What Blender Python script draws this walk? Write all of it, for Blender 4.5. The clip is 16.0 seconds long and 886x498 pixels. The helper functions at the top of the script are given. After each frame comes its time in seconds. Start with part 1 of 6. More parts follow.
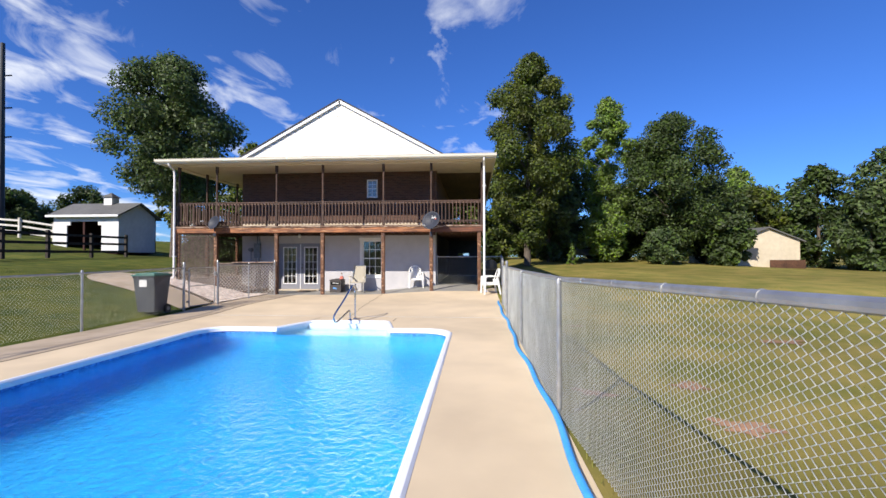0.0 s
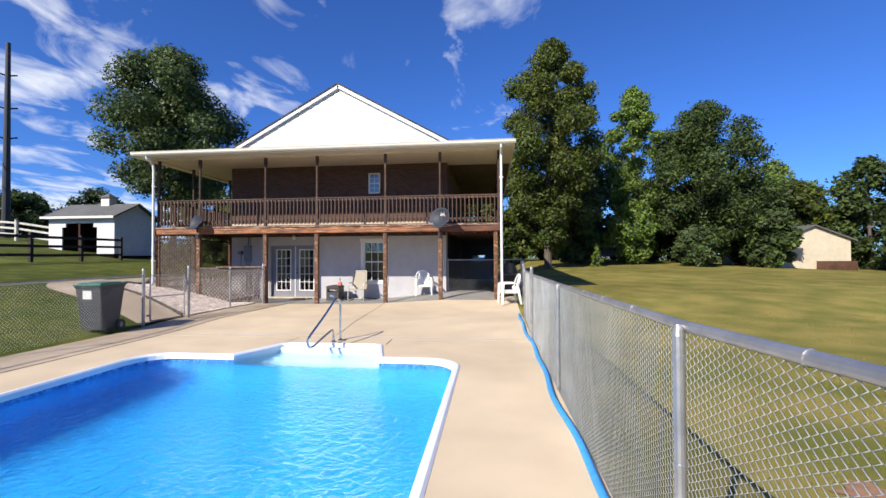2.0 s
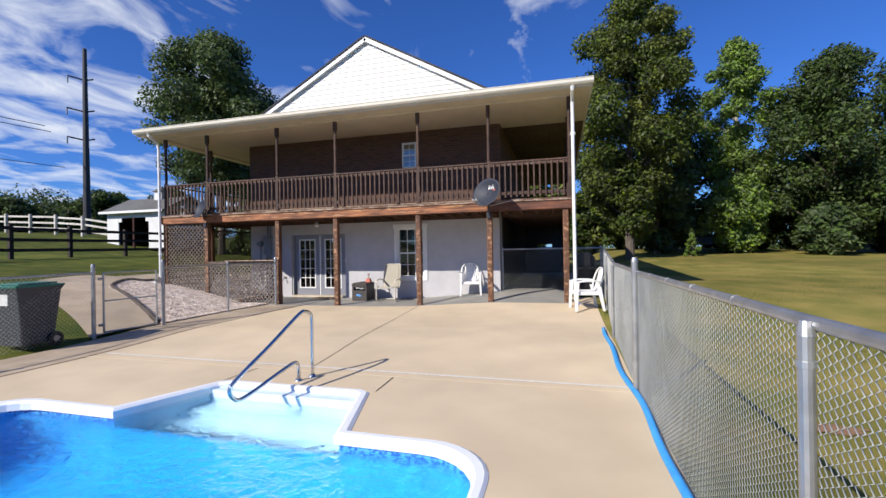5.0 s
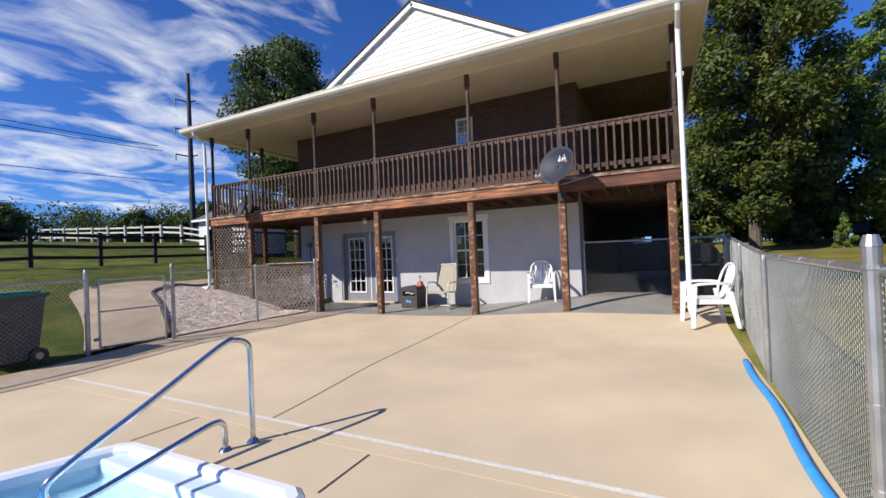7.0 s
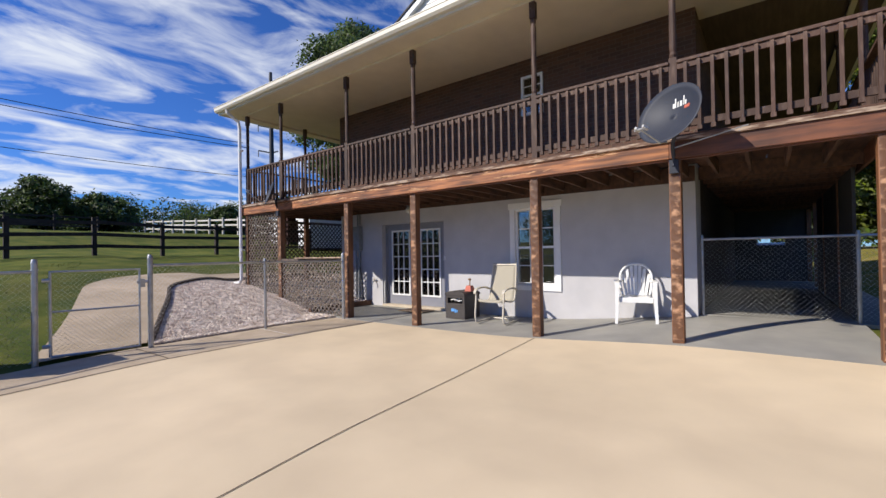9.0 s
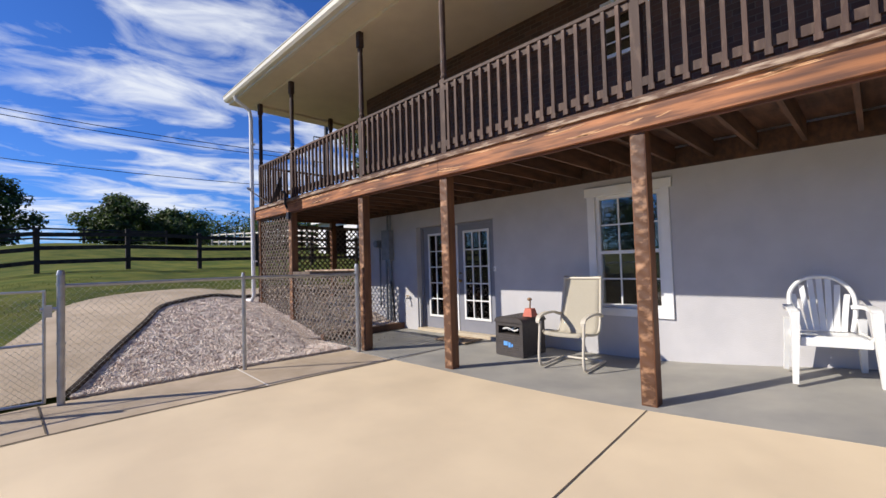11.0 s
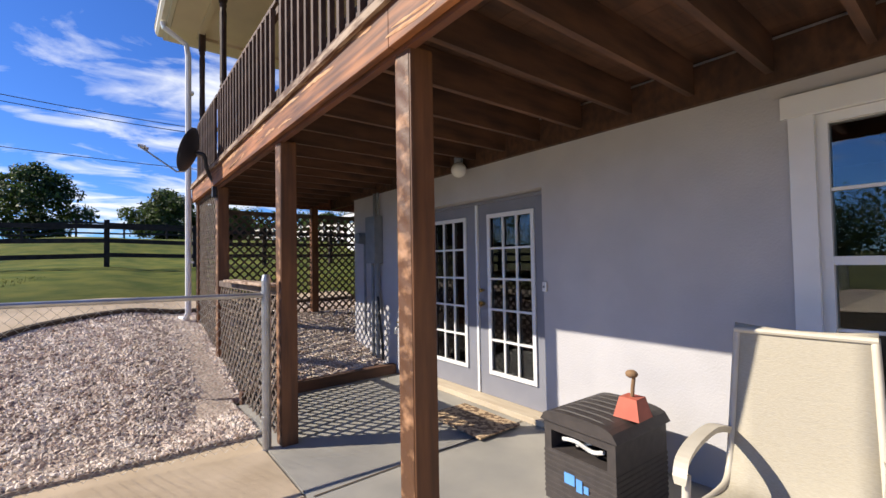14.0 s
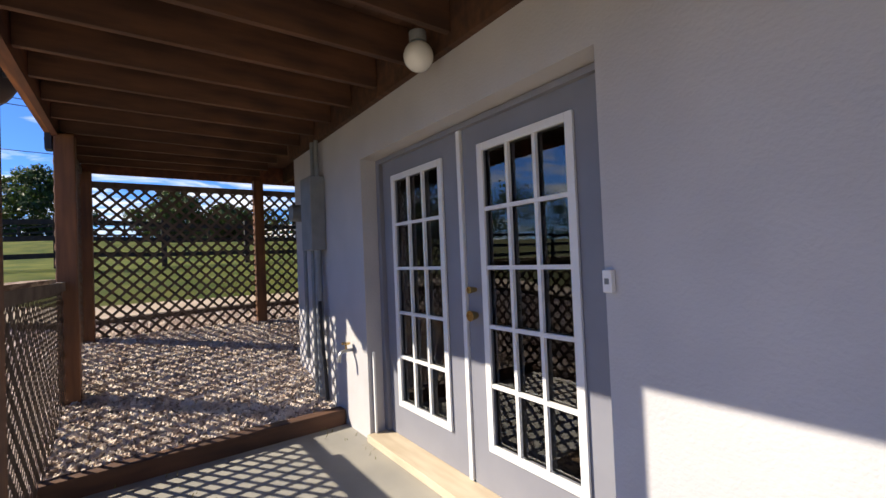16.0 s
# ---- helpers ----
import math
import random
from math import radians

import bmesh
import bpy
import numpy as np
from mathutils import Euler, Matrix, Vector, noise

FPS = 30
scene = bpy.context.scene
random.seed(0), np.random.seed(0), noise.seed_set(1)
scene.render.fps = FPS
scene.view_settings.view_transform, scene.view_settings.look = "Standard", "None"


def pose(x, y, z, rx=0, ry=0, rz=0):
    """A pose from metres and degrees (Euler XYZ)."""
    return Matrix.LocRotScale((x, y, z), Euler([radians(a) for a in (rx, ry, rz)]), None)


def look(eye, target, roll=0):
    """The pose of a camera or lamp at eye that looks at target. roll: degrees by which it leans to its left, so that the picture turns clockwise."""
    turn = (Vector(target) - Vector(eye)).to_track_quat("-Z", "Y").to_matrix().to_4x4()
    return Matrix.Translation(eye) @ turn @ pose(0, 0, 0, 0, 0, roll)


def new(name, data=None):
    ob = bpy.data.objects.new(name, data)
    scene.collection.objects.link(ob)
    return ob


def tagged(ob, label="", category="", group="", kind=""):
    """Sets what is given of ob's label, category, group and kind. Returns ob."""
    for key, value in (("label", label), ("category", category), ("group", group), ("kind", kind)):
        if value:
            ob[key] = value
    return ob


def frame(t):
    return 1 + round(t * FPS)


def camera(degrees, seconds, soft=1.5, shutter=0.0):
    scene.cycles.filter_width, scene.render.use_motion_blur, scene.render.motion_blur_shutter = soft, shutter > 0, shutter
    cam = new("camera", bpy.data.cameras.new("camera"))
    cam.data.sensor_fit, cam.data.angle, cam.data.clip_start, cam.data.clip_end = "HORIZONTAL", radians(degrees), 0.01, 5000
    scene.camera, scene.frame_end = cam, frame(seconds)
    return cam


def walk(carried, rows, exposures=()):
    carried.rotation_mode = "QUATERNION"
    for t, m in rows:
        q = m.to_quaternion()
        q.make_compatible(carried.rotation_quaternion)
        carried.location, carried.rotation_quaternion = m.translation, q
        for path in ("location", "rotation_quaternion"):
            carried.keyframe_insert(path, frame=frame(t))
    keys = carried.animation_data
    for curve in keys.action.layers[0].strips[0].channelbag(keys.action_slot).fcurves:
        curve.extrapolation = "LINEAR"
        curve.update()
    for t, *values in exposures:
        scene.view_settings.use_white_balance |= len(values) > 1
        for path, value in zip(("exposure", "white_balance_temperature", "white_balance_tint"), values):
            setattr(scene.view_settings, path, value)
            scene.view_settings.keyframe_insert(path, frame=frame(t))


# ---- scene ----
cam = camera(92.1, 16.0)
PATH = [
    (0, (1.659, -18.106, 1.47), (1.511, -16.112, 1.503), -0.1),
    (0.5, (1.645, -17.457, 1.493), (1.498, -15.463, 1.523), 0.0),
    (1, (1.649, -16.905, 1.498), (1.482, -14.912, 1.532), 0.2),
    (1.5, (1.71, -16.355, 1.471), (1.504, -14.366, 1.518), 0.3),
    (2, (1.671, -15.897, 1.545), (1.448, -13.91, 1.583), -0.3),
    (2.5, (1.684, -15.41, 1.552), (1.442, -13.425, 1.581), -1.5),
    (3, (1.699, -14.757, 1.51), (1.424, -12.776, 1.526), -1.5),
    (5.5, (1.692, -11.854, 1.437), (1.073, -9.953, 1.447), -1.0),
    (6, (1.676, -11.277, 1.389), (0.965, -9.408, 1.418), -0.9),
    (6.5, (1.635, -10.678, 1.376), (0.839, -8.844, 1.4), -1.1),
    (7, (1.633, -10.052, 1.35), (0.724, -8.271, 1.366), -2.4),
    (7.5, (1.568, -9.464, 1.364), (0.603, -7.712, 1.357), -2.6),
    (8, (1.414, -8.908, 1.319), (0.389, -7.19, 1.328), -2.4),
    (8.5, (1.192, -8.318, 1.323), (0.063, -6.668, 1.336), -1.5),
    (9, (0.898, -7.749, 1.3), (-0.314, -6.159, 1.318), -1.0),
    (9.5, (0.616, -7.207, 1.279), (-0.667, -5.673, 1.314), -0.6),
    (10, (0.275, -6.659, 1.274), (-1.084, -5.193, 1.325), -0.8),
    (12.5, (-1.545, -4.32, 1.37), (-3.006, -2.956, 1.442), -2.0),
    (13, (-1.893, -3.868, 1.372), (-3.391, -2.546, 1.453), -1.6),
    (13.5, (-2.256, -3.4, 1.388), (-3.797, -2.127, 1.468), -1.1),
    (14, (-2.62, -2.93, 1.408), (-4.195, -1.7, 1.467), -1.0),
    (14.5, (-3.016, -2.535, 1.425), (-4.587, -1.297, 1.44), -1.3),
    (15, (-3.365, -2.116, 1.355), (-4.963, -0.914, 1.39), -1.5),
    (15.3, (-3.605, -1.856, 1.3), (-5.218, -0.678, 1.342), -1.5),
    (16, (-4.077, -1.36, 1.286), (-5.699, -0.19, 1.327), -2.4),
]
walk(cam, [(t, look(eye, target, roll)) for t, eye, target, roll in PATH],
     [(0, 0.68, 6750, 10), (3, 0.66, 6650, 10), (5.5, 0.42, 6500, 10), (9, 0.42, 6600, 10), (12.5, 0.60, 6800, 10), (13.5, 0.74, 6950, 10), (14.5, 0.82, 7100, 10), (16, 1.02, 7250, 10)])

# ---- world, sun, exposure ----
SUN_EL, SUN_AZ = radians(34.6), radians(213)


def build_world():
    world = bpy.data.worlds.new("sky")
    scene.world = world
    world.use_nodes = True
    nt = world.node_tree
    n, l = nt.nodes, nt.links
    n.clear()
    out, bg = n.new("ShaderNodeOutputWorld"), n.new("ShaderNodeBackground")
    sky = n.new("ShaderNodeTexSky")
    sky.sky_type, sky.sun_disc = "NISHITA", False
    sky.sun_elevation, sky.sun_rotation = SUN_EL, SUN_AZ
    sky.air_density, sky.dust_density, sky.ozone_density = 1.0, 0.1, 5.0
    co, sep = n.new("ShaderNodeTexCoord"), n.new("ShaderNodeSeparateXYZ")
    l.new(co.outputs["Generated"], sep.inputs[0])

    def m(op, a, b=None, clamp=False):
        x = n.new("ShaderNodeMath")
        x.operation, x.use_clamp = op, clamp
        for i, v in enumerate((a, b)):
            if v is not None:
                if isinstance(v, (int, float)):
                    x.inputs[i].default_value = v
                else:
                    l.new(v, x.inputs[i])
        return x.outputs[0]
    z = m("MAXIMUM", sep.outputs[2], 0.03)
    u, v = m("DIVIDE", sep.outputs[0], m("ADD", z, 0.12)), m("DIVIDE", sep.outputs[1], m("ADD", z, 0.12))
    flat = n.new("ShaderNodeCombineXYZ")
    l.new(u, flat.inputs[0]), l.new(v, flat.inputs[1])
    # broad patches of thin cloud, thicker towards the west
    big = n.new("ShaderNodeTexNoise")
    big.inputs["Scale"].default_value, big.inputs["Detail"].default_value = 0.55, 3.0
    l.new(flat.outputs[0], big.inputs["Vector"])
    turn = n.new("ShaderNodeMapping")
    turn.inputs["Rotation"].default_value = (0, 0, radians(-28))
    turn.inputs["Scale"].default_value = (1.25, 0.85, 1)
    l.new(flat.outputs[0], turn.inputs[0])
    fine = n.new("ShaderNodeTexNoise")
    fine.inputs["Scale"].default_value, fine.inputs["Detail"].default_value, fine.inputs["Roughness"].default_value = 3.0, 8.0, 0.55
    fine.inputs["Distortion"].default_value = 0.6
    l.new(turn.outputs[0], fine.inputs["Vector"])
    near = m("MAXIMUM", m("MINIMUM", m("MULTIPLY", m("SUBTRACT", 0.22, u), 0.25), 0.045), -0.16)
    far = m("MINIMUM", m("MAXIMUM", m("MULTIPLY", u, -0.026), 0.0), 0.09)
    west = m("ADD", near, far)
    dens = m("ADD", m("ADD", m("MULTIPLY", big.outputs["Fac"], 0.55), m("MULTIPLY", fine.outputs["Fac"], 0.75)), west)
    dens = m("MULTIPLY", m("SUBTRACT", dens, 0.738), 5.4, True)
    dens = m("MULTIPLY", dens, 0.85)
    tint = n.new("ShaderNodeMix")
    tint.data_type, tint.blend_type = "RGBA", "MULTIPLY"
    tint.inputs["Factor"].default_value = 1.0
    l.new(sky.outputs[0], tint.inputs["A"])
    tint.inputs["B"].default_value = (0.33, 0.60, 1.12, 1)
    mix = n.new("ShaderNodeMix")
    mix.data_type = "RGBA"
    l.new(dens, mix.inputs["Factor"]), l.new(tint.outputs["Result"], mix.inputs["A"])
    mix.inputs["B"].default_value = (7.2, 7.6, 8.2, 1)
    l.new(mix.outputs["Result"], bg.inputs["Color"])
    bg.inputs["Strength"].default_value = 0.09
    l.new(bg.outputs[0], out.inputs[0])


build_world()
sun = new("sun", bpy.data.lights.new("sun", "SUN"))
sun.data.energy, sun.data.angle, sun.data.color = 4.2, radians(0.5), (1.0, 0.94, 0.85)
toward = Vector((math.sin(SUN_AZ) * math.cos(SUN_EL), math.cos(SUN_AZ) * math.cos(SUN_EL), math.sin(SUN_EL)))
sun.matrix_world = look(toward * 60, (0, 0, 0))


# ---- materials ----
def material(name, color, rough=0.7, metal=0.0, color2=None, scale=6.0, stretch=(1, 1, 1), detail=6.0, contrast=(0.35, 0.65),
             bump=0.0, bump_scale=None, spec=0.5, vary=0.0, coarse=0.12, coarse_scale=0.6, edge=None):
    """Colour blended from two by noise, broken again by broad stains, with fine relief. vary: differs by object."""
    mat = bpy.data.materials.new(name)
    mat.use_nodes = True
    nt = mat.node_tree
    n, l = nt.nodes, nt.links
    b = n["Principled BSDF"]
    b.inputs["Roughness"].default_value, b.inputs["Metallic"].default_value = rough, metal
    b.inputs["Specular IOR Level"].default_value = spec
    co, mp = n.new("ShaderNodeTexCoord"), n.new("ShaderNodeMapping")
    mp.inputs["Scale"].default_value = stretch
    l.new(co.outputs["Object"], mp.inputs[0])
    noise_a = n.new("ShaderNodeTexNoise")
    noise_a.inputs["Scale"].default_value, noise_a.inputs["Detail"].default_value = scale, detail
    l.new(mp.outputs[0], noise_a.inputs["Vector"])
    ramp = n.new("ShaderNodeMapRange")
    ramp.inputs["From Min"].default_value, ramp.inputs["From Max"].default_value = contrast
    l.new(noise_a.outputs["Fac"], ramp.inputs["Value"])
    mix = n.new("ShaderNodeMix")
    mix.data_type = "RGBA"
    mix.inputs["A"].default_value = (*color, 1)
    mix.inputs["B"].default_value = (*(color2 or [c * 0.8 for c in color]), 1)
    l.new(ramp.outputs["Result"], mix.inputs["Factor"])
    broad = n.new("ShaderNodeTexNoise")
    broad.inputs["Scale"].default_value, broad.inputs["Detail"].default_value = coarse_scale, 4.0
    l.new(co.outputs["Object"], broad.inputs["Vector"])
    val = n.new("ShaderNodeMapRange")
    val.inputs["From Min"].default_value, val.inputs["From Max"].default_value = 0.3, 0.7
    val.inputs["To Min"].default_value, val.inputs["To Max"].default_value = 1 - coarse, 1 + coarse
    l.new(broad.outputs["Fac"], val.inputs["Value"])
    hsv = n.new("ShaderNodeHueSaturation")
    l.new(mix.outputs["Result"], hsv.inputs["Color"])
    if vary:
        info = n.new("ShaderNodeObjectInfo")
        rv = n.new("ShaderNodeMapRange")
        rv.inputs["To Min"].default_value, rv.inputs["To Max"].default_value = 1 - vary, 1 + vary
        l.new(info.outputs["Random"], rv.inputs["Value"])
        mul = n.new("ShaderNodeMath")
        mul.operation = "MULTIPLY"
        l.new(rv.outputs["Result"], mul.inputs[0]), l.new(val.outputs["Result"], mul.inputs[1])
        l.new(mul.outputs[0], hsv.inputs["Value"])
    else:
        l.new(val.outputs["Result"], hsv.inputs["Value"])
    l.new(hsv.outputs[0], b.inputs["Base Color"])
    if bump:
        bn = n.new("ShaderNodeBump")
        bn.inputs["Strength"].default_value, bn.inputs["Distance"].default_value = bump, 0.01
        src = noise_a
        if bump_scale:
            src = n.new("ShaderNodeTexNoise")
            src.inputs["Scale"].default_value, src.inputs["Detail"].default_value = bump_scale, 4.0
            l.new(mp.outputs[0], src.inputs["Vector"])
        l.new(src.outputs["Fac"], bn.inputs["Height"])
        l.new(bn.outputs[0], b.inputs["Normal"])
    return mat


M = {}
M["deck_concrete"] = material("tan coated concrete", (0.68, 0.545, 0.365), 0.85, color2=(0.61, 0.485, 0.325), scale=1.3, bump=0.12, bump_scale=160, coarse=0.10, coarse_scale=0.35)
M["porch_concrete"] = material("grey painted concrete", (0.27, 0.26, 0.235), 0.6, color2=(0.34, 0.32, 0.28), scale=2.2, bump=0.08, bump_scale=90, coarse=0.12)
M["walk_concrete"] = material("weathered concrete", (0.40, 0.31, 0.21), 0.9, color2=(0.48, 0.38, 0.27), scale=3, bump=0.2, bump_scale=120, coarse=0.16)
M["joint"] = material("white joint filler", (0.80, 0.76, 0.68), 0.7, scale=30, coarse=0.1)
M["gap"] = material("dark joint", (0.10, 0.075, 0.05), 0.95, scale=20)
M["grass"] = material("lawn", (0.055, 0.080, 0.014), 0.95, color2=(0.125, 0.13, 0.026), scale=1.6, detail=10, bump=0.6, bump_scale=45, coarse=0.3, coarse_scale=0.12, spec=0.1)
M["dry_grass"] = material("dry lawn", (0.27, 0.215, 0.062), 0.95, color2=(0.15, 0.15, 0.035), scale=0.9, detail=10, bump=0.6, bump_scale=45, coarse=0.25, coarse_scale=0.1, spec=0.1)
M["blade"] = material("grass blades", (0.15, 0.165, 0.035), 0.8, color2=(0.22, 0.20, 0.06), scale=1.2, spec=0.1)
M["soil"] = material("red soil", (0.36, 0.20, 0.11), 0.95, scale=12, bump=0.5, coarse=0.2)
M["gravel_bed"] = material("gravel bed", (0.52, 0.42, 0.34), 0.95, color2=(0.24, 0.18, 0.15), scale=38, detail=3, bump=0.9, coarse=0.15)
M["stone"] = material("pink grey gravel", (0.82, 0.72, 0.62), 0.85, color2=(0.50, 0.39, 0.32), scale=7, coarse=0.2, coarse_scale=11)
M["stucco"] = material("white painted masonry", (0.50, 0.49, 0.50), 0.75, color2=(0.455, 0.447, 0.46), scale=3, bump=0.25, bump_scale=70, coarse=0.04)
M["siding"] = material("white vinyl siding", (0.78, 0.76, 0.71), 0.55, color2=(0.76, 0.74, 0.69), scale=2, vary=0.015, coarse=0.03)
M["white_trim"] = material("cream gutter and trim", (0.70, 0.66, 0.56), 0.45, color2=(0.66, 0.62, 0.52), scale=3, coarse=0.06)
M["white_paint"] = material("white paint", (0.80, 0.80, 0.79), 0.45, color2=(0.76, 0.76, 0.75), scale=5, coarse=0.04)
M["soffit"] = material("cream vinyl soffit", (0.68, 0.60, 0.46), 0.7, color2=(0.64, 0.56, 0.43), scale=3, coarse=0.06)
M["shingle"] = material("dark shingles", (0.035, 0.032, 0.032), 0.9, color2=(0.07, 0.062, 0.06), scale=14, bump=0.6, coarse=0.2)
M["stain"] = material("red-brown stained timber", (0.175, 0.062, 0.028), 0.65, color2=(0.085, 0.032, 0.018), scale=3.2, stretch=(0.7, 5, 5), bump=0.35, coarse=0.3, coarse_scale=1.6, vary=0.10)
M["stain_x"] = material("worn orange-brown beam", (0.36, 0.140, 0.052), 0.65, color2=(0.13, 0.048, 0.022), scale=2.6, stretch=(0.6, 6, 8), bump=0.4, coarse=0.35, coarse_scale=1.2, contrast=(0.38, 0.6))
M["post"] = material("weathered brown post", (0.20, 0.082, 0.032), 0.6, color2=(0.105, 0.044, 0.020), scale=3.4, stretch=(5, 5, 0.5), bump=0.4, coarse=0.25, coarse_scale=2.0, contrast=(0.38, 0.66), vary=0.08)
M["rail_wood"] = material("dark weathered railing timber", (0.060, 0.030, 0.020), 0.7, color2=(0.135, 0.085, 0.06), scale=5, stretch=(4, 4, 1), bump=0.35, coarse=0.3, contrast=(0.5, 0.75), vary=0.25)
M["joist"] = material("brown joist timber", (0.115, 0.052, 0.027), 0.75, color2=(0.052, 0.024, 0.014), scale=3, stretch=(6, 0.7, 4), bump=0.3, coarse=0.35, coarse_scale=1.3, vary=0.18)
M["lattice"] = material("weathered brown lattice", (0.075, 0.050, 0.038), 0.75, color2=(0.16, 0.125, 0.10), scale=6, coarse=0.2)
M["door_paint"] = material("blue grey door paint", (0.235, 0.24, 0.275), 0.5, color2=(0.21, 0.215, 0.25), scale=4, coarse=0.05)
M["sill"] = material("tan timber sill", (0.55, 0.47, 0.35), 0.6, color2=(0.48, 0.39, 0.28), scale=4, stretch=(1, 6, 6), coarse=0.15)
M["galv"] = material("galvanised steel", (0.50, 0.50, 0.49), 0.42, 0.75, color2=(0.38, 0.38, 0.38), scale=9, coarse=0.12)
M["wire"] = material("galvanised wire", (0.64, 0.65, 0.62), 0.5, 0.45, color2=(0.52, 0.53, 0.51), scale=3, coarse=0.15)
M["chrome"] = material("polished steel rail", (0.75, 0.75, 0.76), 0.14, 1.0, scale=4, coarse=0.05)
M["hose"] = material("bright blue hose", (0.05, 0.36, 0.80), 0.5, color2=(0.04, 0.30, 0.72), scale=14, coarse=0.08)
M["white_plastic"] = material("white garden plastic", (0.82, 0.82, 0.80), 0.35, color2=(0.77, 0.77, 0.75), scale=6, coarse=0.05)
M["sling"] = material("beige sling fabric", (0.43, 0.39, 0.31), 0.8, color2=(0.38, 0.345, 0.27), scale=60, stretch=(1, 1, 6), bump=0.3, coarse=0.06)
M["cream_metal"] = material("cream powder-coated frame", (0.60, 0.55, 0.45), 0.45, color2=(0.54, 0.49, 0.40), scale=8, coarse=0.08)
M["dark_resin"] = material("dark brown wicker resin", (0.045, 0.038, 0.036), 0.55, color2=(0.06, 0.05, 0.046), scale=20, bump=0.3, coarse=0.15)
M["black"] = material("black plastic", (0.014, 0.014, 0.015), 0.5, scale=8, coarse=0.2)
M["black_metal"] = material("black enamel", (0.012, 0.012, 0.013), 0.3, scale=8, coarse=0.2)
M["bin"] = material("grey bin plastic", (0.045, 0.048, 0.055), 0.5, color2=(0.06, 0.063, 0.07), scale=10, coarse=0.1)
M["bin_lid"] = material("green bin lid", (0.02, 0.15, 0.11), 0.5, scale=9, coarse=0.1)
M["dish"] = material("grey satellite dish", (0.032, 0.037, 0.052), 0.55, color2=(0.026, 0.030, 0.044), scale=4, spec=0.3, coarse=0.06)
M["dish_light"] = material("light satellite dish", (0.50, 0.50, 0.49), 0.4, scale=4, coarse=0.06)
M["coping"] = material("white pool coping", (0.84, 0.86, 0.88), 0.4, color2=(0.80, 0.82, 0.85), scale=5, coarse=0.05)
M["steps"] = material("white fibreglass steps", (0.66, 0.78, 0.86), 0.35, color2=(0.60, 0.74, 0.84), scale=5, coarse=0.05)
# The two blues give the liner's print and painted ripple light together.
M["liner"] = material("mottled blue liner with ripple light", (0.030, 0.46, 0.84), 0.5, color2=(0.016, 0.29, 0.64), scale=7, contrast=(0.42, 0.58), coarse=0.08)
M["liner_band"] = material("patterned liner band", (0.10, 0.40, 0.78), 0.45, color2=(0.02, 0.12, 0.42), scale=26, contrast=(0.45, 0.55), coarse=0.1)
M["red"] = material("faded red plastic", (0.55, 0.13, 0.08), 0.6, scale=9, coarse=0.15)
M["rope"] = material("brown rope", (0.28, 0.17, 0.09), 0.9, scale=30, bump=0.4)
M["mat_fibre"] = material("woven door mat", (0.50, 0.36, 0.22), 0.95, color2=(0.16, 0.10, 0.06), scale=26, contrast=(0.45, 0.55), bump=0.5, coarse=0.15)
M["brass"] = material("brass", (0.75, 0.50, 0.18), 0.25, 1.0, scale=5)
M["meter_grey"] = material("grey electrical steel", (0.25, 0.27, 0.29), 0.5, 0.2, scale=7, coarse=0.12)
M["globe"] = material("white glass globe", (0.78, 0.78, 0.74), 0.25, scale=5, coarse=0.03)
# Near-black for room and passage: the dimness there sits in the colour.
M["interior"] = material("near-black in place of shade", (0.05, 0.048, 0.045), 0.9, scale=3, coarse=0.2)
M["bark"] = material("grey brown bark", (0.16, 0.13, 0.10), 0.9, color2=(0.07, 0.055, 0.045), scale=6, stretch=(2, 2, 0.5), bump=0.8, coarse=0.2)
M["pale_bark"] = material("pale bark", (0.36, 0.33, 0.28), 0.9, color2=(0.20, 0.18, 0.15), scale=6, stretch=(2, 2, 0.5), bump=0.6, coarse=0.2)
M["fence_black"] = material("black-stained fence board", (0.022, 0.016, 0.013), 0.85, color2=(0.045, 0.035, 0.028), scale=6, coarse=0.2, vary=0.15)
M["fence_white"] = material("white weathered fence board", (0.62, 0.60, 0.55), 0.8, color2=(0.45, 0.43, 0.38), scale=5, coarse=0.15)
M["shed_white"] = material("white barn boards", (0.72, 0.72, 0.71), 0.7, color2=(0.66, 0.66, 0.65), scale=4, coarse=0.08)
# Dark red that carries the shade inside the open-fronted shed.
M["shed_red"] = material("dark red holding the barn's inner shade", (0.05, 0.016, 0.012), 0.9, scale=4, coarse=0.2)
M["shed_roof"] = material("grey shingle roof", (0.14, 0.14, 0.135), 0.9, color2=(0.10, 0.10, 0.10), scale=12, coarse=0.15)
M["cream_wall"] = material("cream siding", (0.62, 0.54, 0.40), 0.8, color2=(0.56, 0.48, 0.35), scale=3, coarse=0.08)
M["steel_pole"] = material("dark steel pole", (0.05, 0.05, 0.055), 0.6, 0.3, scale=5, coarse=0.15)
M["cable"] = material("black cable", (0.02, 0.02, 0.022), 0.6, scale=5)
M["cloth_blue"] = material("blue print", (0.12, 0.35, 0.75), 0.8, scale=8)
M["label_white"] = material("pale sticker", (0.75, 0.75, 0.72), 0.6, scale=8)
M["timber_edge"] = material("dark timber edging", (0.07, 0.05, 0.035), 0.9, scale=8, bump=0.4, coarse=0.2)
M["car_paint"] = material("silver car paint", (0.50, 0.52, 0.55), 0.25, 0.5, scale=3)


